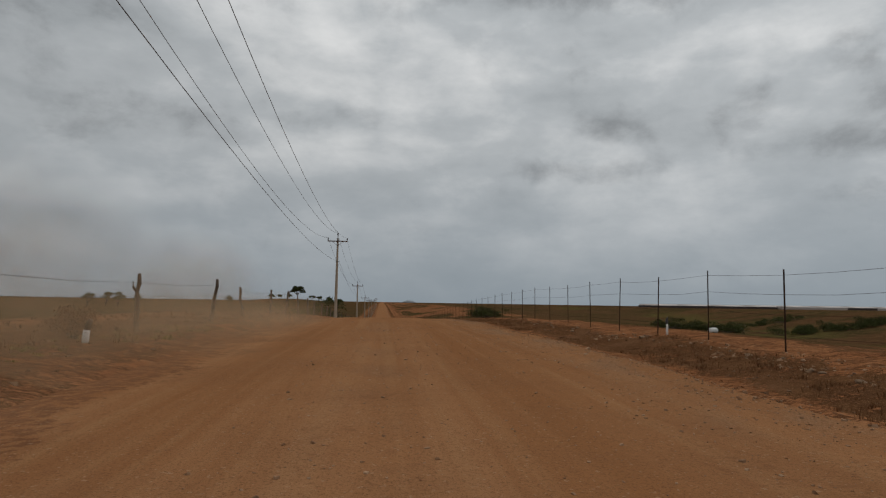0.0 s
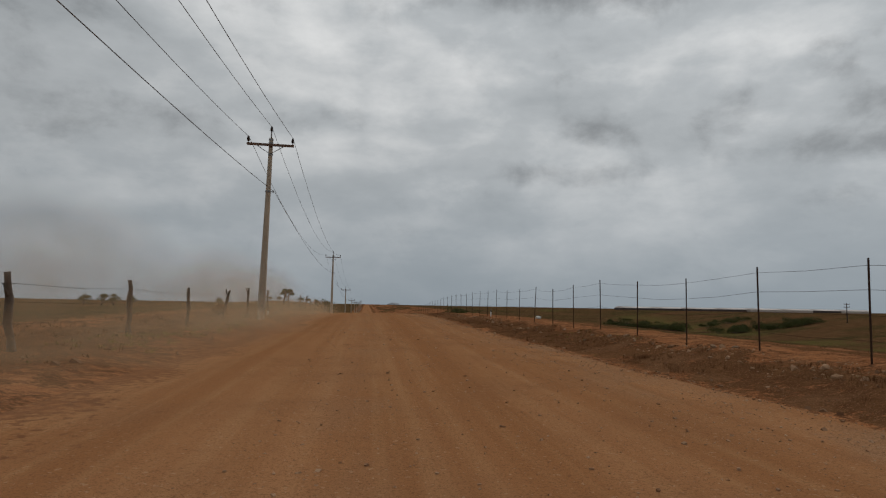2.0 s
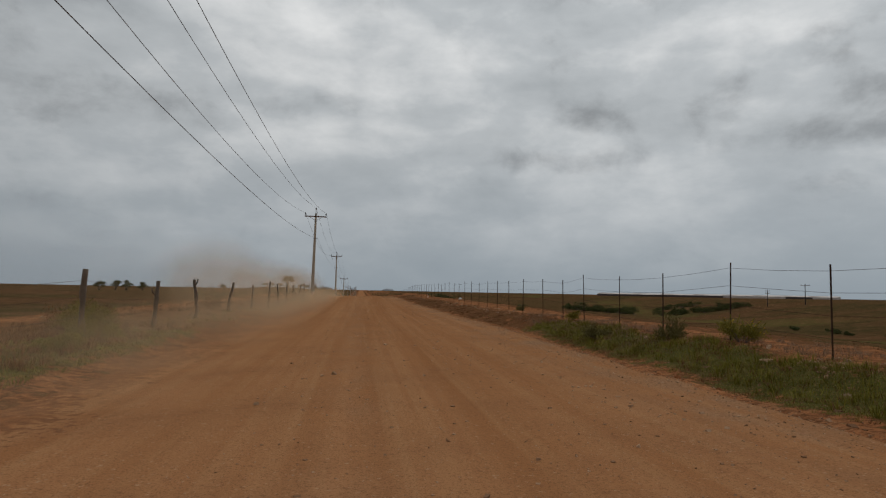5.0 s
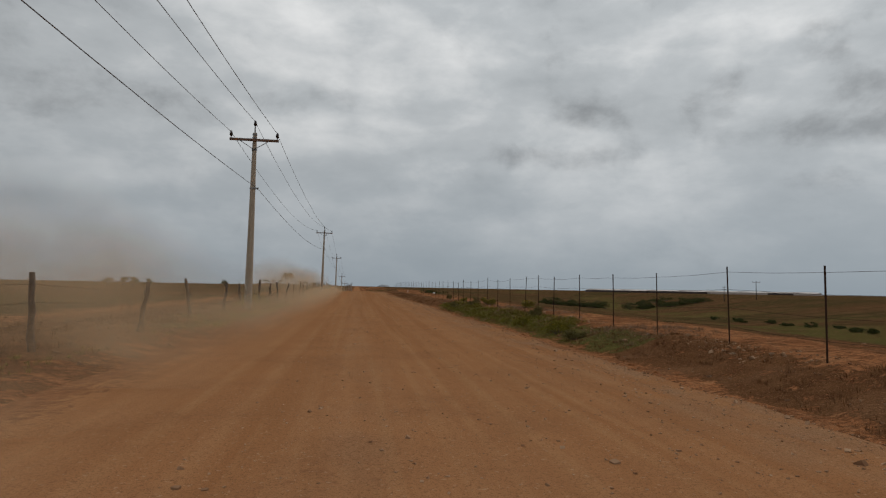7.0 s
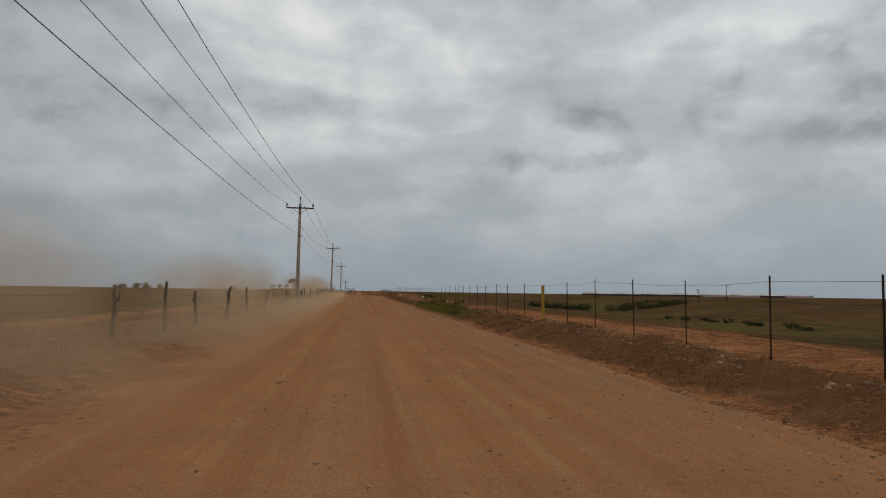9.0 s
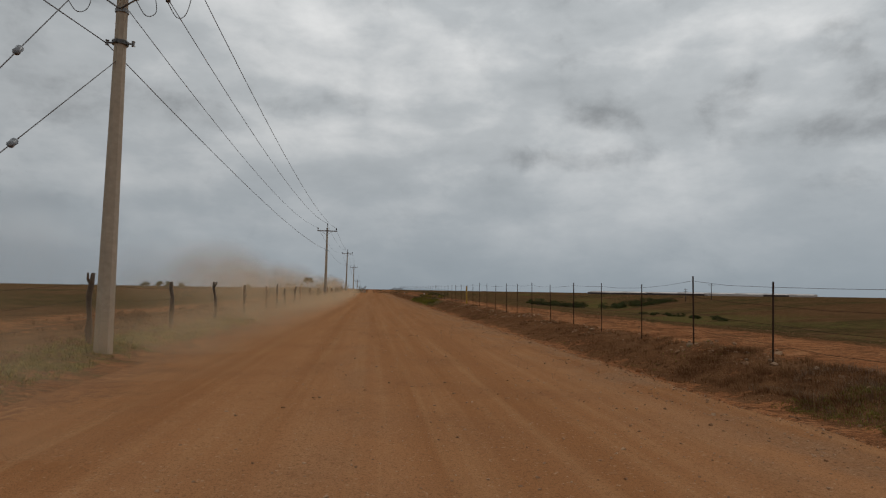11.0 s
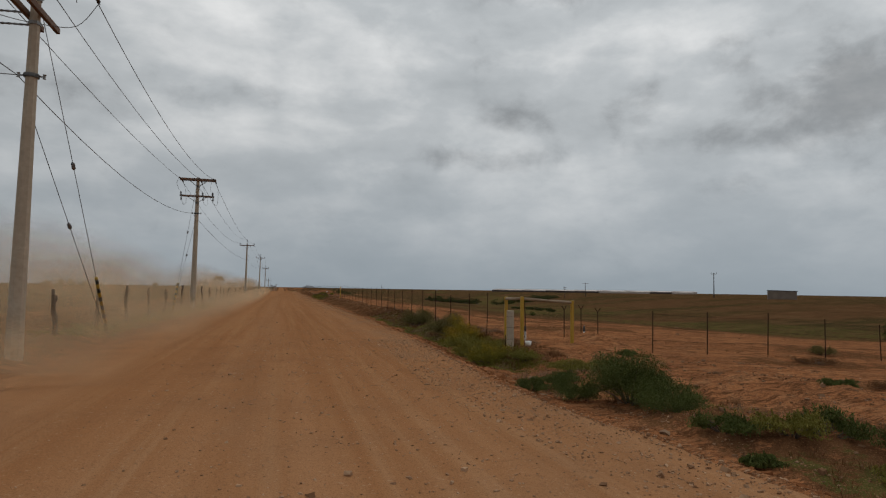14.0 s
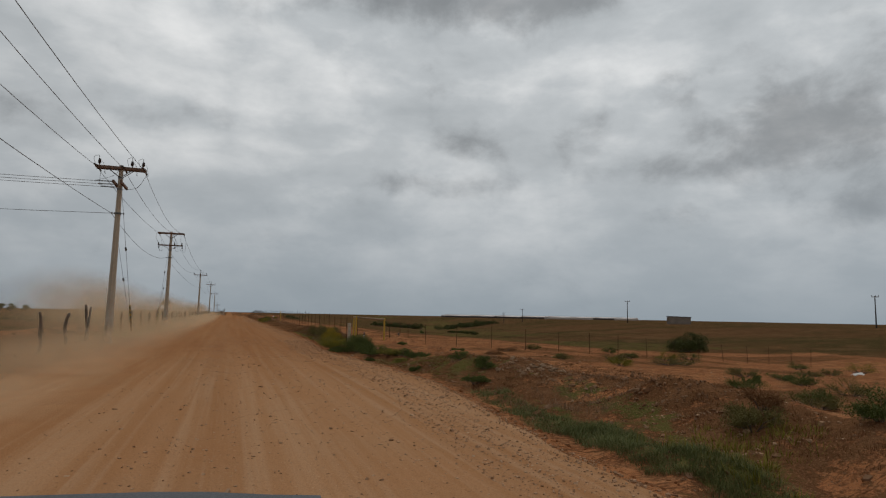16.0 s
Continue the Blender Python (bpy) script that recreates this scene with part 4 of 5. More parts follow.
# a white plastic drum lying on the bank
drum = thing("plastic_container", pose(13.35, 26.4, gz(13.35, 26.4) + 0.13, 0, 0, 25) @ Matrix.Scale(1.25, 4), "white plastic container lying on its side", "container")
bm = bmesh.new()
add_tube(bm, [(-0.16, 0, 0), (-0.15, 0, 0), (-0.05, 0, 0), (0.14, 0, 0), (0.17, 0, 0), (0.2, 0, 0)], [0.02, 0.08, 0.095, 0.095, 0.07, 0.03], 12)
part("shell", bm, M_WHITE, drum, "", True)
bm = bmesh.new()
add_tube(bm, [(0.2, 0, 0), (0.23, 0, 0)], 0.034, 10)
part("cap", bm, M_DARKMETAL, drum)

ypost = thing("yellow_post", pose(7.54, -81.3, gz(7.54, -81.3), 1, -0.8, 10), "tall square yellow painted post in the fence line", "post")
bm = bmesh.new()
add_box(bm, (0, 0, 0.60), (0.105, 0.1, 1.6), bevel=0.015)
part("post", bm, M_YELLOW, ypost)
bm = bmesh.new()
add_box(bm, (0, 0, 1.415), (0.115, 0.11, 0.03), bevel=0.008)
part("cap", bm, M_YELLOW, ypost)

# ---- rough wooden fence on the other side ----
wfence = thing("wooden_fence", pose(0, 0, 0), "crooked dead-branch fence posts with sagging wire", "fence")
wfeet = []


def branch_post(x, y, h, rnd):
    z0 = gz(x, y)
    pts, rad = [], []
    px, py = 0.0, 0.0
    n = 7
    for i in range(n + 1):
        f = i / n
        pts.append((px, py, -0.2 + (h + 0.2) * f))
        rad.append((0.075 - 0.025 * f) * rnd.uniform(0.8, 1.25))
        px += rnd.gauss(0.01, 0.022)
        py += rnd.gauss(0, 0.02)
    bm = add_tube(bmesh.new(), pts, rad, 7)
    k = rnd.randint(4, 6)
    if rnd.random() < 0.5:
        q = Vector(pts[k])
        s = rnd.choice((-1, 1))
        add_tube(bm, [q, q + Vector((0.1 * s, 0.02, 0.12)), q + Vector((0.13 * s, 0.0, 0.26))], [0.04, 0.032, 0.022], 6)
    ob = part("fence_post", bm, M_POSTWOOD, wfence, "", True)
    ob.matrix_world = pose(x, y, z0, rnd.gauss(0, 3), rnd.gauss(0, 4), rnd.uniform(0, 360))
    return z0


rnd = random.Random(11)
OLD_POSTS = [-175, -169, -163, -158.5, -153.85, -149.4, -145.06, -140, -135.5, -130.9, -126.5, -122.45, -115.5, -109.35, -103.8, -97.65, -90.46, -86.4, -82.9, -77.5, -71.4, -65.6, -59.9, -54.5, -49.2, -44, -38.8, -33.9, -28.05, -21.55, -15.85, -10.5, -5, 0.74, 6.2, 11.45, 18.3, 24.9, 30.9]
for y in OLD_POSTS + [36.9 + 6.1 * k for k in range(48)]:
    x = -6.2 + rnd.uniform(-0.08, 0.08)
    h = {-122.55: 1.7, -145.06: 1.75}.get(y, rnd.uniform(1.3, 1.6))
    z0 = branch_post(x, y, h, rnd)
    wfeet.append((x, y, z0, h))
tube_part("brace", [(-6.2, -146.15, 0.0), (-6.18, -145.6, 0.95), (-6.2, -145.1, 1.75)], [0.055, 0.05, 0.045], M_POSTWOOD, wfence, 7)
for f in (0.35, 0.62, 0.85):
    pts = []
    for a, b in zip(wfeet, wfeet[1:]):
        pts += [(a[0], a[1], a[2] + f * a[3]), ((a[0] + b[0]) / 2, (a[1] + b[1]) / 2, (a[2] + f * a[3] + b[2] + f * b[3]) / 2 - 0.05)]
    tube_part("fence_wire", pts, 0.0035, M_RUST, wfence, 4)
stump = thing("marker_post", pose(-5.55, 14.0, gz(-5.55, 14.0), 4, 6, 0), "leaning stump painted white at its foot", "marker post")
tube_part("post", [(0, 0, -0.1), (0, 0, 0.24)], 0.06, M_WHITE, stump, 9)
tube_part("top", [(0, 0, 0.24), (0.02, 0, 0.36), (0.05, 0, 0.44)], [0.06, 0.055, 0.035], M_POSTWOOD, stump, 9, "dark bare wood top")


# ---- plants ----
def leaf_cloud(centers, radii, count, size, rng, flat=1.0, up=0.0):
    """Small bent leaves scattered through lumps. Returns verts, faces."""
    c = np.asarray(centers, float)
    r = np.asarray(radii, float)
    pick = rng.choice(len(c), count, p=(r ** 2) / (r ** 2).sum())
    d = rng.normal(size=(count, 3))
    d /= np.linalg.norm(d, axis=1)[:, None]
    d[:, 2] = np.where(d[:, 2] < -0.35, -d[:, 2], d[:, 2])
    rad = r[pick] * (0.25 + 0.8 * rng.random(count) ** 0.55) * np.where(rng.random(count) < 0.1, 1.3, 1.0)
    p = c[pick] + d * rad[:, None] * np.array([1, 1, flat])
    a = rng.normal(size=(count, 3)) + np.array([0, 0, up])
    a /= np.linalg.norm(a, axis=1)[:, None]
    b = np.cross(a, rng.normal(size=(count, 3)))
    b /= np.linalg.norm(b, axis=1)[:, None] + 1e-9
    L = size * (0.6 + 0.8 * rng.random(count))[:, None]
    W = L * 0.3
    v = np.stack([p - a * L, p + b * W, p + a * L, p - b * W], 1).reshape(-1, 3)
    f = np.arange(count * 4).reshape(-1, 4)
    return v, f


def shrub(x, y, w, h, leafmat, label, seed, leaves=1500, size=0.05, group="roadside bushes", flowers=0, name="bush", lobes=9, up=0.6, sprigs=0):
    rng = np.random.default_rng(seed)
    z0 = gz(x, y)
    p = thing(name, pose(x, y, z0, 0, 0, seed * 37 % 360), label, name, group)
    bm = bmesh.new()
    cs, rs = [], []
    lobes = max(lobes, int(5 * w / h))
    for i in range(lobes):
        a = rng.uniform(0, 2 * math.pi)
        rr = w * 0.5 * math.sqrt(rng.random()) * 0.72
        zz = h * rng.uniform(0.14, 0.74) * (1 - 0.5 * (rr / (w * 0.5)) ** 2)
        if i % 2:
            rr, zz = w * 0.5 * rng.uniform(0.3, 0.72), h * rng.uniform(0.1, 0.3)
        cs.append((rr * math.cos(a), rr * math.sin(a), zz))
        rs.append(min(0.3 * w, math.sqrt(w * h) * rng.uniform(0.2, 0.32)))
        add_tube(bm, [(0.12 * cs[-1][0], 0.12 * cs[-1][1], -0.05), (0.5 * cs[-1][0], 0.5 * cs[-1][1], zz * 0.55), cs[-1]], [0.012 * h + 0.006, 0.008 * h + 0.004, 0.004], 5)
    part("stem", bm, M_BARK, p, "", True)
    v, f = leaf_cloud(cs, rs, leaves, size, rng, min(0.85, 1.3 * h / w + 0.2), up)
    if sprigs:
        # loose shoots that stand out of the lumps, with leaves all along them
        k = rng.choice(len(cs), sprigs)
        root = np.asarray(cs)[k] * np.array([0.75, 0.75, 0.6])
        way = rng.normal(size=(sprigs, 3)) * np.array([0.5, 0.5, 0.3]) + np.asarray(cs)[k] * 0.9 / w + np.array([0, 0, 0.75])
        way /= np.linalg.norm(way, axis=1)[:, None]
        reach = h * rng.uniform(0.25, 0.75, sprigs)
        m = 70
        along = rng.random((sprigs, m)) ** 0.7
        at = root[:, None] + way[:, None] * (reach[:, None] * along)[..., None] + rng.normal(0, 0.035 * h, (sprigs, m, 3)) * (1.15 - along)[..., None]
        at = at.reshape(-1, 3)
        a = np.repeat(way, m, 0) + rng.normal(0, 0.7, at.shape)
        a /= np.linalg.norm(a, axis=1)[:, None]
        b = np.cross(a, rng.normal(size=at.shape))
        b /= np.linalg.norm(b, axis=1)[:, None] + 1e-9
        L = size * (0.6 + 0.8 * rng.random(len(at)))[:, None]
        v2 = np.stack([at - a * L, at + b * L * 0.3, at + a * L, at - b * L * 0.3], 1).reshape(-1, 3)
        f = np.concatenate([f, np.arange(len(at) * 4).reshape(-1, 4) + len(v)])
        v = np.concatenate([v, v2])
    v[:, 2] = np.maximum(v[:, 2], 0.02)
    link_mesh("foliage", v, f, leafmat, False, p)
    if flowers:
        v, f = leaf_cloud([(c[0], c[1], c[2] + 0.55 * r) for c, r in zip(cs, rs)], [r * 0.85 for r in rs], flowers, size * 1.25, rng)
        tagged(link_mesh("blossom", v, f, M_FLOWER, False, p, "small yellow flowers"), kind="stuff")
    return p


def tree(x, y, w, h, seed, trunk=0.35, leaves=2600, size=0.28, label="broad dark tree on the skyline", group="distant trees"):
    rng = np.random.default_rng(seed)
    z0 = gz(x, y)
    p = thing("tree", pose(x, y, z0, 0, 0, seed * 53 % 360), label, "tree", group)
    bm = bmesh.new()
    add_tube(bm, [(0, 0, -0.3), (0.1, 0, h * trunk * 0.6), (0.05, 0.1, h * trunk)], [h * 0.045, h * 0.035, h * 0.028], 8)
    cs, rs = [], []
    for i in range(13):
        a = rng.uniform(0, 2 * math.pi)
        rr = w * 0.5 * math.sqrt(rng.random()) * 0.8
        zz = h * rng.uniform(0.5, 0.86) - 0.12 * h * (rr / (w * 0.5)) ** 2
        cs.append((rr * math.cos(a), rr * math.sin(a), zz))
        rs.append(h * rng.uniform(0.14, 0.23))
        if i < 8:
            add_tube(bm, [(0.05, 0.1, h * trunk * 0.95), (0.5 * cs[-1][0], 0.5 * cs[-1][1], (h * trunk + zz) * 0.5), cs[-1]], [h * 0.02, h * 0.013, h * 0.005], 6)
    part("trunk", bm, M_BARK, p, "", True)
    v, f = leaf_cloud(cs, rs, leaves, size, rng, 0.8)
    link_mesh("crown", v, f, M_BUSH, False, p)


# skyline trees
tree(-47.7, 369.6, 8.0, 8.0, 3, 0.26, 5200, 0.34)
for i, (x, y, w, top) in enumerate([(-58, 372, 4, 4.6), (-64, 378, 5, 4.8), (-53, 374, 3, 3.6), (-40, 372, 4, 4.2), (-36, 374, 4, 3.8), (-31, 378, 5, 3.5), (-26, 384, 5, 3.2), (-173, 439, 8, 6.2), (-182, 442, 7, 5.6), (-191, 436, 9, 5.8), (-165, 450, 6, 4.6), (-120, 520, 8, 4.6)]):
    tree(x, y, w, max(top - gz(x, y), 2.5), 20 + i, 0.16, 1900, 0.32, "low rounded tree on the skyline")
# hedge in the dip beyond the rise
for i in range(12):
    x, y = -9.5 - 2.4 * i + random.uniform(-1, 1), 118 + 13 * i + random.uniform(-4, 4)
    shrub(x, y, 6.0, 4.6, M_BUSH, "dense dark green bush beyond the rise", 200 + i, 1600, 0.19, "bushes beyond the rise")
# valley bushes
k = 0
for x0, x1, y0, y1, n, h in ((80, 110, 178, 186, 15, 4.2), (119, 155, 181, 180, 14, 4.0), (60, 84, -34, 60, 13, 1.0), (150, 176, 250, 256, 6, 3.4), (31, 36, 214, 216, 3, 5.5)):
    for i in range(n):
        f = (i + 0.5) / n
        x, y = x0 + (x1 - x0) * f + random.uniform(-1.8, 1.8), y0 + (y1 - y0) * f + random.uniform(-3, 3)
        k += 1
        shrub(x, y, h * random.uniform(1.5, 3.0), h * random.uniform(0.45, 1.0), M_BUSH, "dark green scrub bush in the shallow valley", 300 + k, 1500, 0.035 * h + 0.05, "valley scrub")
shrub(20.3, -112.9, 0.6, 0.4, M_BUSH2, "small green bush alone in the field", 400, 2500, 0.02, "", 0)
shrub(45.4, -124.5, 4.6, 2.1, M_BUSH, "large rounded green bush alone in the field", 401, 14000, 0.075, "", 0, "bush", 22)
# roadside bushes
shrub(6.4, -132.6, 2.0, 0.9, M_BUSH3, "grey-green twiggy bush on the grassy verge", 402, 24000, 0.0135, lobes=18, sprigs=240)
shrub(6.4, -138.2, 2.1, 0.9, M_BUSH3, "grey-green twiggy bush on the grassy verge", 403, 24000, 0.0135, lobes=18, sprigs=260)
for i, (x, y, w, h) in enumerate([(-6.1, -43.6, 1.4, 0.7), (-6.9, -42.2, 1.8, 0.9), (-5.7, -46.2, 1.1, 0.4), (-6.3, -49.5, 1.2, 0.45)]):
    shrub(x, y, w, h, M_FLOWERLEAF if i < 2 else M_GRASS, "yellow-green weedy bush on the shoulder", 640 + i, 7000, 0.018, sprigs=110)
# yellow-flowering herbs on the verge before the gateway
for i, (x, y, w, h, fl) in enumerate([(6.1, -141.2, 1.6, 0.78, 2600), (5.75, -142.9, 1.5, 0.52, 260), (5.5, -144.2, 1.5, 0.46, 160), (5.6, -145.6, 1.5, 0.5, 420), (6.2, -143.9, 1.1, 0.4, 60), (6.3, -146.2, 1.3, 0.3, 20)]):
    shrub(x, y, w, h, M_FLOWERLEAF if i in (0, 3) else M_GRASS, "yellow-flowering bush on the grassy verge" if i < 4 else "low green herb on the verge", 404 + 60 * i, 7000, 0.0125, flowers=fl, sprigs=170)
# large green bush at the road's edge with low skirts
shrub(5.55, -152.5, 1.6, 0.82, M_BUSH2, "dense dark green bush at the road's edge", 406, 38000, 0.0135, lobes=24, sprigs=240)
for i, (x, y, w, h) in enumerate([(4.95, -151.75, 0.9, 0.38), (5.65, -153.4, 1.1, 0.5), (6.65, -152.0, 1.3, 0.45), (4.8, -150.4, 0.75, 0.28), (5.75, -149.55, 1.1, 0.3), (7.2, -147.9, 1.7, 0.34), (6.5, -148.6, 1.2, 0.26), (5.95, -159.85, 0.6, 0.24), (7.25, -162.55, 0.65, 0.42), (6.1, -164.8, 0.8, 0.25), (5.6, -154.6, 1.0, 0.24), (6.2, -155.0, 1.2, 0.3), (6.8, -154.9, 1.3, 0.34), (7.3, -155.7, 1.2, 0.28), (6.5, -156.3, 1.0, 0.2), (5.4, -155.4, 0.6, 0.14)]):
    shrub(x, y, w, h, M_GRASS if i in (5, 6, 11, 14) else M_BUSH2, "low soft green bush at the road's edge", 500 + i, 12000 if i < 10 else 2500, 0.0105 if i < 10 else 0.019, sprigs=90, up=0.6 if i < 10 else 1.8)
for i, (x, y, w, h) in enumerate([(6.3, -64.5, 1.2, 0.5), (6.2, -66.5, 1.0, 0.36), (6.2, -60.5, 0.9, 0.4), (7.2, -58.5, 0.9, 0.5), (8.7, -52.0, 0.9, 0.55), (7.3, -44.5, 0.9, 0.55), (7.8, -46.5, 1.1, 0.6), (6.6, -41.5, 1.0, 0.45), (8.3, -34.5, 0.7, 0.4), (8.5, -25.4, 1.0, 0.45)]):
    shrub(x, y, w, h, M_BUSH3 if i % 2 else M_FLOWERLEAF, "low weedy bush on the roadside bank", 420 + i, 3000, 0.018, sprigs=60, flowers=60 if i % 2 == 0 else 0)
LOW = [(18.5, -143.2, 1.3, 0.4, 0), (15.4, -146.0, 1.8, 0.22, 2), (25.4, -141.3, 1.5, 0.5, 1), (24.5, -145.2, 1.3, 0.45, 1), (15.3, -152.8, 1.2, 0.42, 0), (23.2, -146.8, 1.5, 0.4, 0), (26.2, -146.2, 2.2, 0.6, 3), (30.5, -143.2, 2.4, 0.7, 1),
       (21.5, -152.5, 2.6, 0.5, 0), (19.6, -150.6, 1.6, 0.4, 0), (24.0, -150.5, 2.2, 0.4, 0), (7.2, -160.9, 1.1, 0.3, 1), (16.5, -155.7, 1.5, 0.5, 3), (19.5, -159.6, 1.6, 0.42, 0), (20.8, -160.2, 1.5, 0.4, 1), (18.2, -163.6, 1.4, 0.45, 1),
       (17.3, -162.4, 0.5, 0.35, 1), (17.0, -166.2, 2.0, 0.5, 0), (14.6, -164.8, 1.5, 0.45, 1), (7.15, -172.6, 0.95, 0.42, 0), (7.65, -172.3, 0.6, 0.36, 2), (8.1, -173.8, 0.9, 0.42, 1), (12.4, -169.0, 1.6, 0.45, 0), (13.5, -168.0, 1.2, 0.4, 1),
       (41.0, -147.5, 3.0, 0.9, 3), (36.0, -147.0, 2.0, 0.6, 1), (33.0, -152.0, 1.8, 0.5, 0), (9.1, -146.4, 0.55, 0.2, 1), (28.0, -155.0, 1.8, 0.4, 0), (12.6, -150.9, 1.4, 0.22, 2), (10.4, -151.6, 0.8, 0.18, 1)]
for i, (x, y, w, h, kd) in enumerate(LOW):
    shrub(x, y, w, h, (M_BUSH3, M_BUSH2, M_DRYLEAF, M_FLOWERLEAF)[kd], ("low grey-green bush on bare ground", "low green bush on bare ground", "dry brown bush on bare ground", "low yellow-green bush on bare ground")[kd], 540 + i, 4500, 0.0135, "bushes on the bare ground", sprigs=70)
for i, (x, y, w, h) in enumerate([(-6.6, 15.8, 1.2, 0.9), (-7.4, 10.5, 1.0, 0.6), (-7.9, -24.0, 1.4, 0.6), (-7.0, -121.5, 0.9, 0.5), (-7.2, -110, 1.3, 0.6), (-7.6, -41.0, 1.6, 0.8), (-8.4, -37.5, 1.2, 0.6)]):
    shrub(x, y, w, h, M_DRYLEAF, "dry brown bush under the old fence", 470 + i, 2400, 0.03, "dry bushes")


def tufts(name, spots, height, mat_, label, rng, blades=9, width=0.012, spread=0.10):
    """Many small tufts of blades as one object."""
    spots = np.asarray(spots, float)
    n = len(spots)
    base = np.repeat(spots, blades, 0)
    m = n * blades
    hh = np.repeat(height * (0.5 + 0.9 * rng.random(n)), blades) * (0.6 + 0.6 * rng.random(m))
    ang = rng.uniform(0, 2 * math.pi, m)
    lean = 0.15 + rng.random(m) * 0.8
    d = np.stack([np.cos(ang), np.sin(ang), 0 * ang], 1)
    side = np.stack([-np.sin(ang), np.cos(ang), 0 * ang], 1)
    root = base + d * (rng.random(m) * spread)[:, None]
    tip = root + d * (hh * lean)[:, None] + np.array([0, 0, 1]) * (hh * np.sqrt(1 - 0.6 * lean ** 2))[:, None]
    mid = root * 0.45 + tip * 0.55 + np.array([0, 0, 1]) * (hh * 0.08)[:, None]
    w = width * (0.7 + 0.6 * rng.random(m))[:, None]
    v = np.stack([root - side * w, root + side * w, mid + side * w * 0.8, mid - side * w * 0.8, tip], 1).reshape(-1, 3)
    i0 = np.arange(m)[:, None] * 5
    faces = [tuple(q) for q in (i0 + np.array([0, 1, 2, 3])).tolist()] + [tuple(q) for q in (i0 + np.array([3, 2, 4])).tolist()]
    ob = link_mesh(name, v.tolist(), faces, mat_)
    return tagged(ob, label, "grass", kind="stuff")


def scatter(n, y0, y1, s0, s1, rng, right=True, keep=None):
    y = rng.uniform(y0, y1, n)
    s = s0 + (s1 - s0) * rng.random(n)
    x = edge_right(y) + s if right else edge_left(y) - s
    if keep is not None:
        ok = keep(x, y)
        x, y = x[ok], y[ok]
    return np.stack([x, y, ground_z(x, y) - 0.01], 1)


rng = np.random.default_rng(5)
tufts("dry_weeds", np.concatenate([scatter(12000, -126, 45, 0.5, 2.6, rng, keep=lambda x, y: fnoise(x, y, 2.2, 51) > 0.45), scatter(5200, -180, -152, 0.6, 3.6, rng, keep=lambda x, y: fnoise(x, y, 2.2, 51) > 0.52), scatter(4200, -182, -150, 3.0, 10, rng, keep=lambda x, y: (fnoise(x * 0.6, y, 2.2, 51) > 0.55) & (y < -157)), scatter(1600, -180, -140, 10, 26, rng, keep=lambda x, y: fnoise(x * 0.4, y, 2.6, 51) > 0.6)]), 0.075, M_DRYLEAF, "dry brown weeds on the bank", rng, 10, 0.0035, 0.14)
tufts("dry_brush", np.concatenate([scatter(1500, -147, -118, 0.9, 2.7, rng, keep=lambda x, y: fnoise(x, y, 1.6, 56) > 0.42), scatter(900, -118, 45, 0.8, 2.4, rng, keep=lambda x, y: fnoise(x, y, 2.5, 57) > 0.55)]), 0.105, M_DRYLEAF, "red-brown brush on the bank", rng, 40, 0.003, 0.2)
tufts("feathery_grass", np.concatenate([scatter(2600, -147, -121, 0.7, 2.8, rng, keep=lambda x, y: fnoise(x, y, 2.0, 58) > 0.45), scatter(3200, -70, -32, 1.2, 4.5, rng, keep=lambda x, y: fnoise(x, y, 2.0, 58) > 0.42), scatter(1400, -170, -147, 0.8, 4.0, rng, keep=lambda x, y: fnoise(x, y, 2.0, 58) > 0.5)]), 0.12, M_FEATHER, "pale feathery dry grass on the verge", rng, 14, 0.0022, 0.13)
tufts("verge_grass", np.concatenate([scatter(15000, -147.5, -122, 0.55, 2.1, rng, keep=lambda x, y: fnoise(x, y, 1.5, 59) > 0.34), scatter(7600, -68, -34, 0.5, 2.0, rng, keep=lambda x, y: fnoise(x, y, 1.5, 59) > 0.4), scatter(2600, -125, 0, 0.6, 2.4, rng, keep=lambda x, y: fnoise(x, y, 3.0, 52) > 0.58), scatter(3500, -165, -147, 0.5, 2.8, rng, keep=lambda x, y: fnoise(x, y, 2.2, 44) > 0.52)]), 0.04, M_GRASS, "short olive grass on the verge", rng, 10, 0.0028, 0.08)
tufts("soft_grass", np.concatenate([scatter(4200, -184, -170.5, 0.5, 1.5, rng, keep=lambda x, y: fnoise(x, y, 1.8, 60) > 0.44), scatter(500, -171, -166, 0.3, 1.2, rng, keep=lambda x, y: fnoise(x, y, 1.4, 60) > 0.5)]), 0.1, M_SOFTGRASS, "soft green grass in the roadside hollow", rng, 12, 0.0028, 0.1)
tufts("tall_weeds", np.concatenate([scatter(500, -147, -139.5, 0.7, 1.9, rng), scatter(1300, -64, -35, 0.8, 2.2, rng), scatter(500, -184, -172, 1.2, 3.2, rng, keep=lambda x, y: fnoise(x, y, 1.8, 61) > 0.45)]), 0.15, M_FLOWERLEAF, "tall yellow-green weeds on the verge", rng, 14, 0.004, 0.14)
tufts("field_weeds", np.concatenate([scatter(2600, -180, -60, 4, 30, rng, keep=lambda x, y: fnoise(x, y, 5, 53) > 0.54), scatter(1800, -60, 40, 5, 30, rng, keep=lambda x, y: fnoise(x, y, 5, 53) > 0.5)]), 0.09, M_DRYLEAF, "dry brown weeds scattered over the field", rng, 10, 0.005, 0.2)
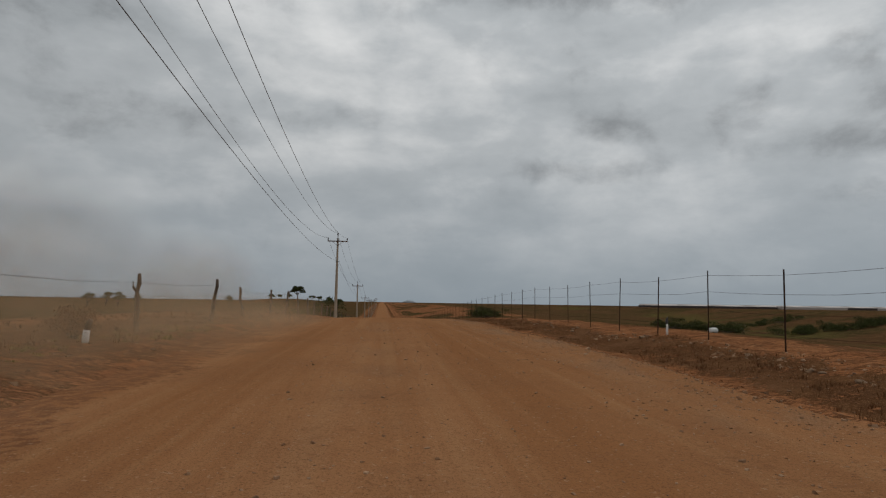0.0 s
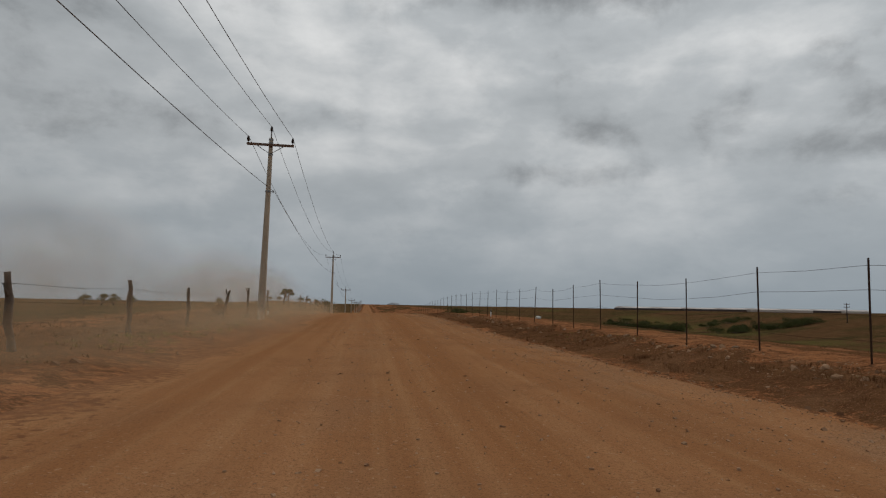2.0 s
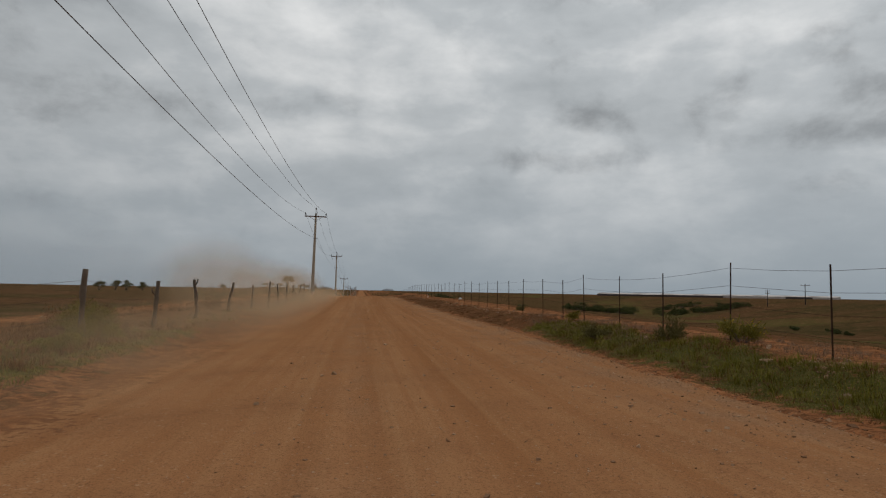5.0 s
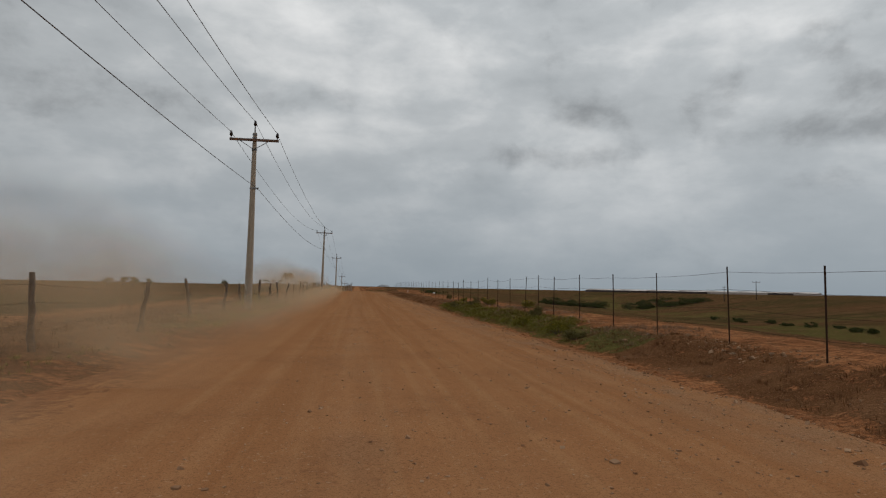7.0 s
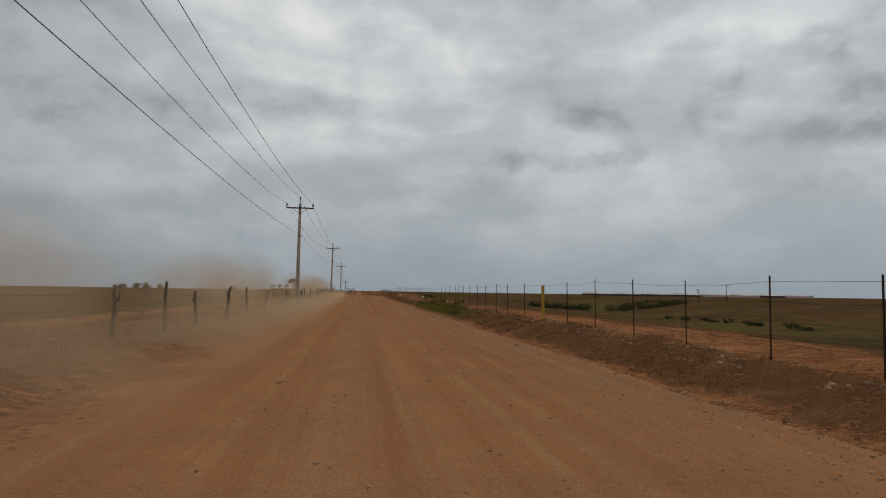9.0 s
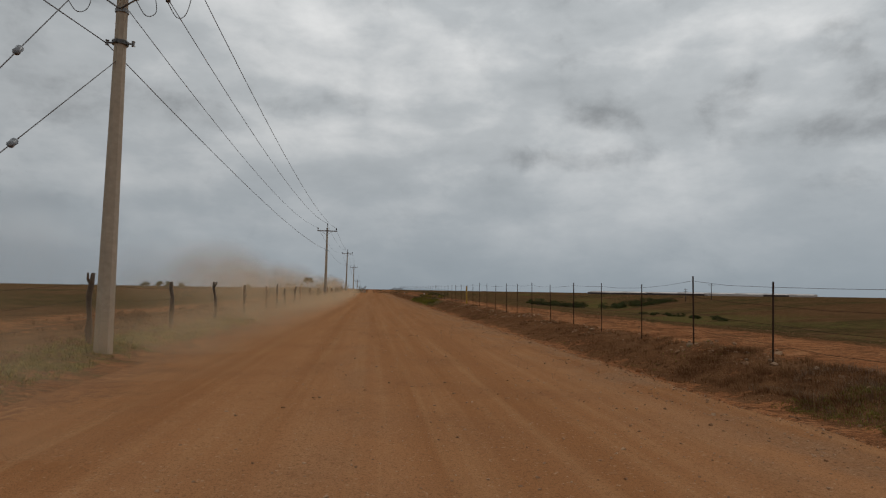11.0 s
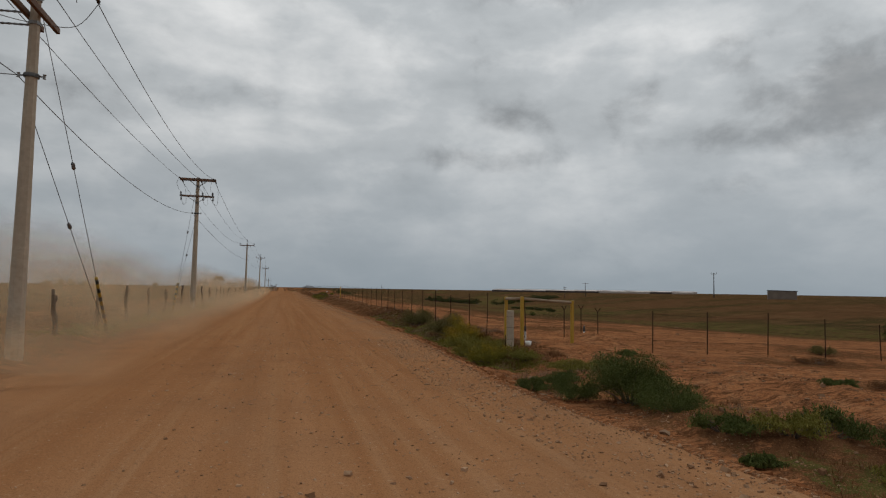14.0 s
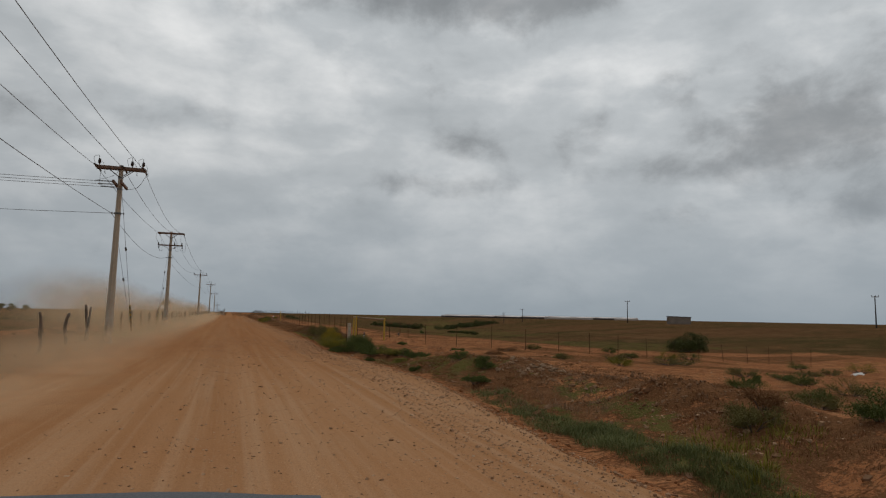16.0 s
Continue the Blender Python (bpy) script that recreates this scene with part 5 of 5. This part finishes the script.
tufts("shoulder_grass", np.concatenate([scatter(2600, -150, 30, 0.5, 2.6, rng, False, keep=lambda x, y: fnoise(x, y, 3, 54) > 0.5), scatter(2600, -140, -102, 0.25, 2.2, rng, False), scatter(1700, -63, -40, 0.3, 2.6, rng, False)]), 0.09, M_GRASS, "olive grass on the road shoulder", rng, 9, 0.005)
tufts("shoulder_brush", np.concatenate([scatter(420, -64, -38, 0.8, 4.0, rng, False, keep=lambda x, y: fnoise(x, y, 2, 62) > 0.42), scatter(500, -140, -64, 1.4, 6.0, rng, False, keep=lambda x, y: fnoise(x, y, 2.5, 62) > 0.5), scatter(260, -36, 30, 1.6, 5.0, rng, False, keep=lambda x, y: fnoise(x, y, 2.5, 62) > 0.5)]), 0.2, M_DRYLEAF, "red-brown brush along the old fence", rng, 40, 0.004, 0.24)
tufts("shoulder_weeds", scatter(2400, -180, 60, 0.6, 7, rng, False, keep=lambda x, y: fnoise(x, y, 4, 55) > 0.5), 0.11, M_DRYLEAF, "dry brown weeds along the old fence", rng, 8, 0.01)


# ---- stones ----
def rubble(name, spots, sizes, mat_, label, rng, broken=False):
    """Many small angular stones as one object."""
    low = bmesh.new()
    if broken:
        bmesh.ops.create_icosphere(low, subdivisions=1, radius=1.0)
    else:
        bmesh.ops.create_cube(low, size=1.4)
    base = np.array([v.co[:] for v in low.verts])
    low.verts.index_update()
    tri = np.array([[v.index for v in f.verts] for f in low.faces])
    low.free()
    n = len(spots)
    jit = 1 + (0.75 if broken else 0.6) * (rng.random((n, len(base), 3)) - 0.5)
    ang = rng.uniform(0, 2 * math.pi, n)
    sc = np.asarray(sizes)[:, None] * (0.6 + 0.7 * rng.random((n, 3))) * np.array([1, 1, 0.7])
    v = base[None] * jit * sc[:, None, :] * 0.7
    tilt = rng.normal(0, 0.5, n)
    y2 = v[..., 1] * np.cos(tilt)[:, None] - v[..., 2] * np.sin(tilt)[:, None]
    z2 = v[..., 1] * np.sin(tilt)[:, None] + v[..., 2] * np.cos(tilt)[:, None]
    x3 = v[..., 0] * np.cos(ang)[:, None] - y2 * np.sin(ang)[:, None]
    y3 = v[..., 0] * np.sin(ang)[:, None] + y2 * np.cos(ang)[:, None]
    v = np.stack([x3, y3, z2], -1) + np.asarray(spots)[:, None, :]
    f = (tri[None] + (np.arange(n) * len(base))[:, None, None]).reshape(-1, tri.shape[1])
    ob = link_mesh(name, v.reshape(-1, 3).tolist(), f.tolist(), mat_)
    return tagged(ob, label, "stones", kind="stuff")


def on_road(n, y0, y1, u0, u1, rng):
    y = rng.uniform(y0, y1, n)
    u = rng.uniform(u0, u1, n)
    x = edge_left(y) + (edge_right(y) - edge_left(y)) * u
    return np.stack([x, y, road_surface(x, y)], 1)


sp = np.concatenate([on_road(9000, -178, 40, 0.74, 0.995, rng), on_road(16000, -178, 40, 0.9, 0.998, rng), scatter(5000, -162, -146, -0.9, 1.0, rng), on_road(17000, -178, 30, 0.3, 0.9, rng), on_road(5000, -180, -140, 0.45, 0.995, rng), on_road(11000, -180, -140, 0.84, 0.999, rng)])
rubble("road_gravel", sp, np.where(rng.random(len(sp)) < 0.02, 1.9, 1.0) * (rng.gamma(1.5, 0.0058, len(sp)) + 0.005), M_CLOD, "loose stones and gravel on the dirt road", rng)
sp = np.concatenate([scatter(8000, -178, 40, 0.0, 1.2, rng), scatter(6000, -126, 40, 1.6, 2.9, rng), scatter(12000, -180, -146, 0.5, 9, rng)])
rubble("bank_stones", sp, rng.gamma(1.5, 0.011, len(sp)) + 0.008, M_RUBBLE, "stones and clods on the roadside bank", rng)
sp = np.concatenate([scatter(9000, -128, 40, 1.6, 2.9, rng, keep=lambda x, y: fnoise(x, y, 2.5, 81) > 0.45)])
rubble("crest_rubble", sp, rng.gamma(1.4, 0.017, len(sp)) + 0.01, M_PALE, "pale rubble along the top of the bank", rng, True)
sp = np.concatenate([scatter(9000, -182, -157, 1.8, 6.0, rng, keep=lambda x, y: fnoise(x, y, 2.2, 83) > 0.5), scatter(5000, -182, -146, 4, 18, rng, keep=lambda x, y: fnoise(x, y, 3.0, 84) > 0.52)])
rubble("spoil_rubble", sp, rng.gamma(1.3, 0.011, len(sp)) + 0.007, M_PALE, "pale broken stones strewn over the bare ground", rng)
sp = np.concatenate([scatter(9000, -182, 40, -0.3, 0.55, rng, keep=lambda x, y: fnoise(x, y, 3.0, 82) > 0.42), scatter(9000, -150, -128, -0.25, 0.6, rng), scatter(6000, -182, -148, -0.8, 0.5, rng)])
rubble("edge_clods", sp, rng.gamma(1.4, 0.011, len(sp)) + 0.007, M_REDCLOD, "red-brown clods along the edge of the road", rng, True)
hx_, hy_ = np.concatenate([rng.normal(8.5, 0.55, 500), rng.normal(7.9, 0.4, 1500)]), np.concatenate([rng.normal(-163.3, 0.5, 500), rng.uniform(-172, -162.5, 1500)])
sp = np.stack([hx_, hy_, ground_z(hx_, hy_)], 1)
rubble("rubble_heap", sp, rng.gamma(1.5, 0.014, len(sp)) + 0.008, M_RUBBLE, "low spread of pale broken stones on the spoil bank", rng, True)
sp = np.concatenate([scatter(1500, -150, 40, 0.0, 3, rng, False), scatter(900, -180, -60, 3, 26, rng)])
rubble("shoulder_stones", sp, rng.gamma(2.0, 0.018, len(sp)) + 0.012, M_RUBBLE, "stones and clods on the far shoulder", rng)

# single rocks, thrown up along the bank and in a heap by the road
shapes = []
for s in range(5):
    bm = bmesh.new()
    bmesh.ops.create_icosphere(bm, subdivisions=1, radius=0.5)
    for v in bm.verts:
        k = 1 + 0.8 * noise.noise(v.co * 2.2 + Vector((s * 7, 0, 0)))
        v.co = Vector((v.co.x * k * 1.25, v.co.y * k * 0.9, v.co.z * k * 0.65))
    me = bpy.data.meshes.new("rock")
    bm.to_mesh(me)
    bm.free()
    me.materials.append(M_STONE)
    shapes.append(me)
rr = random.Random(4)
spots = [(8.45 + rr.gauss(0, 0.45), -163.35 + rr.gauss(0, 0.35), rr.uniform(0.07, 0.2)) for _ in range(30)]
spots += [(float(edge_right(yy)) + rr.gauss(2.1, 0.28), yy, rr.uniform(0.05, 0.15)) for yy in [rr.uniform(-125, 30) for _ in range(150)]]
spots += [(rr.uniform(-12, -5.2), rr.uniform(-125, 20), rr.uniform(0.06, 0.2)) for _ in range(30)]
spots += [(rr.uniform(6, 14), rr.uniform(-178, -156), rr.uniform(0.03, 0.09)) for _ in range(50)]
spots += [(5.35, -149.0, 0.22), (4.75, -150.95, 0.16), (4.9, -154.4, 0.14)]
for x, y, s in spots:
    ob = new("rock", rr.choice(shapes))
    ob.matrix_world = pose(x, y, gz(x, y) + 0.1 * s, rr.uniform(-20, 20), rr.uniform(-20, 20), rr.uniform(0, 360)) @ Matrix.Diagonal((s, s, s, 1))
    tagged(ob, "pale angular rock lying on the roadside bank", "rock", "roadside rocks")

# a torn white plastic sheet lying far out on the bare ground
lx, ly = 37.0, -150.5
gv = [(lx + 0.55 * (i / 6 - 0.5) * 1.3, ly + 0.35 * (j / 4 - 0.5), gz(lx, ly) + 0.04 + 0.22 * float(vnoise(i * 1.0, j * 1.3, 1.3, 33))) for j in range(5) for i in range(7)]
sheet = link_mesh("plastic_sheet", gv, [(j * 7 + i, j * 7 + i + 1, j * 7 + i + 8, j * 7 + i + 7) for j in range(4) for i in range(6)], M_WHITE)
sm = sheet.modifiers.new("thickness", "SOLIDIFY")
sm.thickness = 0.03
tagged(sheet, "crumpled white plastic sheet lying on bare ground", "litter")

# ---- buildings and masts far off ----
hx, hy = 126.0, -24.0
hz = gz(hx, hy)
hut = thing("field_hut", pose(hx, hy, hz, 0, 0, -40), "low windowless block hut standing alone in the field", "hut")
bm = bmesh.new()
add_box(bm, (0, 0, 1.0), (6.6, 4.2, 2.3), bevel=0.03)
part("wall", bm, M_HUT, hut)
bm = bmesh.new()
add_box(bm, (0, 0, 2.2), (6.9, 4.5, 0.14), Euler((0, 0.02, 0)).to_quaternion(), bevel=0.02)
part("roof", bm, M_ROOF, hut)


def far_pole(x, y, h, arms, label):
    z0 = gz(x, y)
    p = thing("utility_pole", pose(x, y, z0, 0, 0, -30), label, "utility pole", "poles across the field")
    tube_part("shaft", [(0, 0, -0.3), (0, 0, h)], [0.17, 0.11], M_DARKMETAL, p, 8)
    for i, (w, dz) in enumerate(arms):
        bm = bmesh.new()
        add_box(bm, (0, -0.12, h - dz), (w, 0.12, 0.14), bevel=0.01)
        part("crossarm", bm, M_WOODARM, p)
        for sx in (-1, 0.1, 1):
            pin_insulator(p, (sx * w * 0.45, -0.12, h - dz + 0.06))


far_pole(134, 13.0, 8.24 - gz(134, 13.0), [(1.7, 0.25)], "lone grey pole with a short crossarm across the field")
far_pole(161, 154, 7.5, [(3.0, 0.5)], "far pole with a wide crossarm across the field")
far_pole(155, 167, 6.4, [(1.6, 0.4), (1.6, 1.4)], "far pole with two short crossarms across the field")
far_pole(137, -76, 7.2, [(1.5, 0.25)], "lone grey pole with a short crossarm across the field")


def greenhouse(x, y, length, width, h, dark, rot):
    z0 = gz(x, y)
    g = thing("greenhouse", pose(x, y, z0, 0, 0, rot), "long pale plastic-covered greenhouse tunnel" + (" with dark mesh sides" if dark else ""), "greenhouse", "greenhouses on the skyline")
    bm = bmesh.new()
    add_box(bm, (0, 0, h * 0.36), (length, width, h * 0.72))
    part("side", bm, M_FILMDARK if dark else M_FILM, g)
    bm = bmesh.new()
    n = 10
    ring = [[bm.verts.new((sx * length / 2, width / 2 * 1.02 * math.cos(math.pi * i / n), h * 0.72 + h * 0.28 * math.sin(math.pi * i / n))) for i in range(n + 1)] for sx in (-1, 1)]
    for i in range(n):
        bm.faces.new((ring[0][i], ring[0][i + 1], ring[1][i + 1], ring[1][i]))
    bm.faces.new(ring[0])
    bm.faces.new(ring[1][::-1])
    part("roof", bm, M_FILM, g, "", True)


for i in range(8):
    greenhouse(322 + 42 * i, 721 + random.uniform(-6, 6), 41, 16, random.uniform(3.5, 3.7), i in (0, 1, 2, 3, 6), 0)
    greenhouse(345 + 44 * i, 765 + random.uniform(-6, 6), 43, 18, random.uniform(4.4, 4.6), False, 0)

# faint hill far beyond the end of the road, distance haze painted into its colour
bm = bmesh.new()
bmesh.ops.create_icosphere(bm, subdivisions=4, radius=1.0)
for v in bm.verts:
    k = 1 + 0.25 * noise.noise(v.co * 2.5)
    v.co = Vector((v.co.x * 40 * k, v.co.y * 40 * k, v.co.z * 16 * k))
hill = part("hill", bm, simple("hazy_hill", (0.27, 0.29, 0.31), (0.32, 0.33, 0.34), 0.02, 1.0, bump=0.0), None, "", True)
hill.matrix_world = pose(170, 3900, -4)
tagged(hill, "small rounded hill far off on the horizon", "hill", kind="structure")

# ---- pickup truck at the end of the drive ----
M_PLASTIC = simple("black_bed_plastic", (0.030, 0.031, 0.034), (0.045, 0.046, 0.05), 7.0, 0.55, bump=0.25, dist=0.002, fine=160)
M_BODY = simple("charcoal_car_paint", (0.020, 0.021, 0.024), (0.028, 0.028, 0.03), 2.0, 0.3, 0.2, bump=0.0)
M_LINER = simple("scuffed_bed_liner", (0.014, 0.014, 0.015), (0.028, 0.027, 0.026), 5.0, 0.7, bump=0.4, dist=0.003, fine=90)
M_TYRE = simple("dusty_rubber", (0.025, 0.023, 0.022), (0.07, 0.05, 0.035), 5.0, 0.9, bump=0.4)
M_RIM = simple("alloy_rim", (0.35, 0.35, 0.36), (0.28, 0.28, 0.29), 8.0, 0.35, 0.8, bump=0.0)
M_GLASS = simple("dark_tinted_glass", (0.012, 0.014, 0.016), (0.016, 0.018, 0.02), 2.0, 0.08, bump=0.0)
M_TAIL = simple("red_lamp_lens", (0.28, 0.01, 0.01), (0.2, 0.008, 0.008), 6.0, 0.2, bump=0.0)
TX, TY = -0.40, -178.24
truck = thing("pickup_truck", pose(TX, TY, 0.0, 0, 2.0, 0) @ Matrix.Diagonal((1, 1, 1.02, 1)), "dark pickup truck with an open black-lined bed", "pickup truck")


def tpart(name, boxes, mat_, label="", bevel=0.02, parent=None):
    bm = bmesh.new()
    for c, s in boxes:
        add_box(bm, c, s, bevel=bevel)
    return part(name, bm, mat_, parent or truck, label)


# local axes: +y is the rear of the truck, z up from the ground
gate_ = tpart("tailgate", [((0, -0.035, 0.97), (1.46, 0.07, 0.52))], M_BODY, "closed tailgate with a black inner skin", 0.015)
bm = bmesh.new()
prof = [(-0.145, 1.195), (-0.145, 1.225), (-0.06, 1.243), (0.01, 1.245), (0.03, 1.225), (0.03, 1.19)]
N = 12
rows_ = []
for i in range(N + 1):
    f = i / N
    x = -0.74 + 1.48 * f
    e = 1 - abs(2 * f - 1)
    drop = -0.014 * (1 - smooth01(e / 0.45))
    rows_.append([bm.verts.new((x, a + 0.02 * float(smooth01(e / 0.5)), z + float(drop))) for a, z in prof])
for a, b in zip(rows_, rows_[1:]):
    for k in range(len(prof)):
        bm.faces.new((a[k], a[(k + 1) % len(prof)], b[(k + 1) % len(prof)], b[k]))
bm.faces.new(rows_[0][::-1])
bm.faces.new(rows_[-1])
cap_ = part("tailgate_cap", bm, M_PLASTIC, truck, "moulded black plastic cap with fine ribs")
for k in range(5):
    tpart("rib", [((-0.28, -0.105 + 0.024 * k, 1.234 + 0.003 * k), (0.72, 0.008, 0.012))], M_PLASTIC, "", 0.003, cap_)
tpart("latch_panel", [((0, -0.08, 0.93), (1.34, 0.02, 0.36))], M_LINER, "scuffed inner panel", 0.01, gate_)
tpart("tailgate_handle", [((0, 0.01, 1.08), (0.22, 0.03, 0.09))], M_PLASTIC, "", 0.01, gate_)
for sx in (-1, 1):
    side = tpart("bed_side", [((sx * 0.86, -0.92, 0.86), (0.2, 1.84, 0.66))], M_BODY, "", 0.04)
    rail = tpart("bed_rail_cap", [((sx * 0.85, -0.92, 1.165), (0.2, 1.84, 0.05))], M_PLASTIC, "grooved black plastic rail cap", 0.015)
    for gx in (-0.05, 0.03):
        tpart("groove_strip", [((sx * 0.85 + gx, -0.98, 1.192), (0.012, 1.5, 0.006))], M_LINER, "", 0.002, rail)
    tpart("end_cap", [((sx * 0.85, -0.09, 1.194), (0.13, 0.13, 0.008))], M_PLASTIC, "", 0.003, rail)
    tpart("corner_pillar", [((sx * 0.73, -0.16, 0.95), (0.06, 0.12, 0.42))], M_LINER, "", 0.015)
    lamp = tpart("tail_lamp", [((sx * 0.87, 0.005, 0.93), (0.15, 0.04, 0.36))], M_TAIL, "red tail lamp", 0.015)
tpart("bed_floor", [((0, -0.93, 0.70), (1.54, 1.82, 0.06))], M_LINER, "ribbed black bed liner", 0.01)
for k in range(9):
    tpart("floor_rib", [((-0.64 + 0.16 * k, -0.93, 0.735), (0.07, 1.74, 0.018))], M_LINER, "", 0.005)
tpart("rear_bumper", [((0, 0.09, 0.58), (1.78, 0.16, 0.2))], M_RIM, "dull chrome rear bumper", 0.04)
tpart("chassis", [((0, -2.6, 0.5), (1.0, 5.0, 0.2))], M_DARKMETAL, "", 0.02)
# cab with sloped glass
bm = bmesh.new()
outline = [(-1.92, 0.5), (-1.92, 1.22), (-2.02, 1.78), (-2.3, 1.84), (-3.1, 1.82), (-3.75, 1.24), (-5.0, 1.12), (-5.12, 0.9), (-5.12, 0.45)]
lo = [bm.verts.new((-0.93, y_, z_)) for y_, z_ in outline]
hi = [bm.verts.new((0.93, y_, z_)) for y_, z_ in outline]
for v in lo + hi:
    if v.co.z > 1.3:
        v.co.x *= 0.82
bm.faces.new(lo)
bm.faces.new(hi[::-1])
for k in range(len(outline)):
    bm.faces.new((lo[k], lo[(k + 1) % len(outline)], hi[(k + 1) % len(outline)], hi[k]))
bmesh.ops.bevel(bm, geom=list(bm.edges), offset=0.04, segments=2, affect="EDGES")
cab = part("cab", bm, M_BODY, truck)
bm = bmesh.new()
vs = [bm.verts.new(c) for c in ((-0.66, -1.935, 1.3), (0.66, -1.935, 1.3), (0.62, -2.005, 1.72), (-0.62, -2.005, 1.72))]
vs2 = [bm.verts.new(v.co + Vector((0, 0.012, 0.0))) for v in vs]
bm.faces.new(vs)
bm.faces.new(vs2[::-1])
for k in range(4):
    bm.faces.new((vs[k], vs2[k], vs2[(k + 1) % 4], vs[(k + 1) % 4]))
part("rear_window", bm, M_GLASS, cab, "dark tinted rear window")
for sx in (-1, 1):
    bm = bmesh.new()
    a = [(sx * 0.935, -2.1, 1.27), (sx * 0.935, -3.6, 1.27), (sx * 0.79, -3.05, 1.74), (sx * 0.79, -2.2, 1.74)]
    vs = [bm.verts.new(c) for c in a]
    vs2 = [bm.verts.new((c[0] + sx * 0.012, c[1], c[2])) for c in a]
    bm.faces.new(vs)
    bm.faces.new(vs2[::-1])
    for k in range(4):
        bm.faces.new((vs[k], vs2[k], vs2[(k + 1) % 4], vs[(k + 1) % 4]))
    part("side_window", bm, M_GLASS, cab)
    for wy in (-0.95, -4.3):
        bm = bmesh.new()
        add_tube(bm, [(sx * 0.66, wy, 0.39), (sx * 0.69, wy, 0.39), (sx * 0.9, wy, 0.39), (sx * 0.93, wy, 0.39)], [0.34, 0.385, 0.385, 0.34], 28)
        tyre = part("wheel", bm, M_TYRE, truck, "dusty road tyre", True)
        bm = bmesh.new()
        add_tube(bm, [(sx * 0.925, wy, 0.39), (sx * 0.94, wy, 0.39)], [0.24, 0.21], 20)
        part("rim", bm, M_RIM, tyre)

# ---- dust hanging behind the truck's track ----
def make_dust_material():
    m, t, p = material("road_dust")
    t.nodes.remove(p)
    out = t.nodes["Material Output"]
    v = coords(t)
    u, w = attr(t, "dust_u"), attr(t, "dust_v")
    def calc(op, a, b=None):
        nd = t.nodes.new("ShaderNodeMath")
        nd.operation = op
        for i, s in enumerate((a, b)):
            if s is None:
                continue
            if isinstance(s, (int, float)):
                nd.inputs[i].default_value = s
            else:
                t.links.new(s, nd.inputs[i])
        return nd.outputs[0]
    r2 = calc("ADD", calc("MULTIPLY", u, u), calc("MULTIPLY", w, w))
    body = calc("POWER", calc("MAXIMUM", calc("SUBTRACT", 1.0, r2), 0.0), 1.6)
    n = tnoise(t, v, 0.42, 5.0, 0.55)
    n2 = tnoise(t, v, 1.5, 3.0, 0.55)
    puff = calc("MULTIPLY", tramp(t, n, 0.3, 0.7, 0.15, 1.0), tramp(t, n2, 0.2, 0.8, 0.75, 1.15))
    alpha = calc("MULTIPLY", calc("MULTIPLY", body, puff), attr(t, "dust_d"))
    dif = tnode(t, "ShaderNodeBsdfDiffuse", Color=(0.78, 0.565, 0.35, 1))
    trl = tnode(t, "ShaderNodeBsdfTranslucent", Color=(0.78, 0.565, 0.35, 1))
    mx = tnode(t, "ShaderNodeMixShader", Fac=0.5)
    t.links.new(dif.outputs[0], mx.inputs[1])
    t.links.new(trl.outputs[0], mx.inputs[2])
    tr = t.nodes.new("ShaderNodeBsdfTransparent")
    mix = t.nodes.new("ShaderNodeMixShader")
    t.links.new(calc("MINIMUM", alpha, 0.95), mix.inputs[0])
    t.links.new(tr.outputs[0], mix.inputs[1])
    t.links.new(mx.outputs[0], mix.inputs[2])
    t.links.new(mix.outputs[0], out.inputs["Surface"])
    return m


def build_dust():
    """Soft curtains of dust that hang over the track on the road's left half and drift over the shoulder."""
    rng = np.random.default_rng(9)
    V, F, A, H, D = [], [], [], [], []
    y = -174.0
    while y < 30:
        gust = float(vnoise(y, 0.0, 9.0, 12))
        thin = float(np.interp(y, [-174, -150, -60, 30], [1.5, 1.1, 0.95, 0.8]))
        # centre across, half width, foot, centre height, half height, density
        for cx, hw, z0, cz, hz, dens in ((-4.5 + rng.normal(0, 0.2), 2.9, -0.1, 0.2, 0.95 + 0.35 * gust, 0.29), (-7.8 + rng.normal(0, 0.3), 3.5, 0.0, 0.9, 2.3 + 1.3 * gust, 0.03 + 0.34 * float(smooth01((gust - 0.35) / 0.35)))):
            yy = y + rng.uniform(-0.8, 0.8)
            base = float(road_z(yy))
            yaw = rng.uniform(-0.25, 0.25)
            n, k = 8, 6
            b = len(V)
            for j in range(k + 1):
                for i in range(n + 1):
                    u = -1 + 2 * i / n
                    zz = z0 + (cz + hz - z0) * j / k
                    V.append((cx + hw * u * math.cos(yaw), yy + hw * u * math.sin(yaw) + 0.5 * math.sin(3 * u + yy), base + zz))
                    A.append(u)
                    H.append((zz - cz) / hz)
                    D.append(dens * thin * min(1.0, 0.35 + 0.6 * j if cx > -6 else 0.1 + 0.4 * j))
            for j in range(k):
                for i in range(n):
                    q = b + j * (n + 1) + i
                    F.append((q, q + 1, q + n + 2, q + n + 1))
        y += 1.7
    me = bpy.data.meshes.new("dust_cloud")
    me.from_pydata(V, [], F)
    me.polygons.foreach_set("use_smooth", [True] * len(me.polygons))
    me.materials.append(make_dust_material())
    for name, val in (("dust_u", A), ("dust_v", H), ("dust_d", D)):
        me.attributes.new(name, "FLOAT", "POINT").data.foreach_set("value", np.array(val, np.float32))
    return tagged(new("dust_cloud", me), "thin tan dust hanging over the road and shoulder", "dust", kind="stuff")


build_dust()
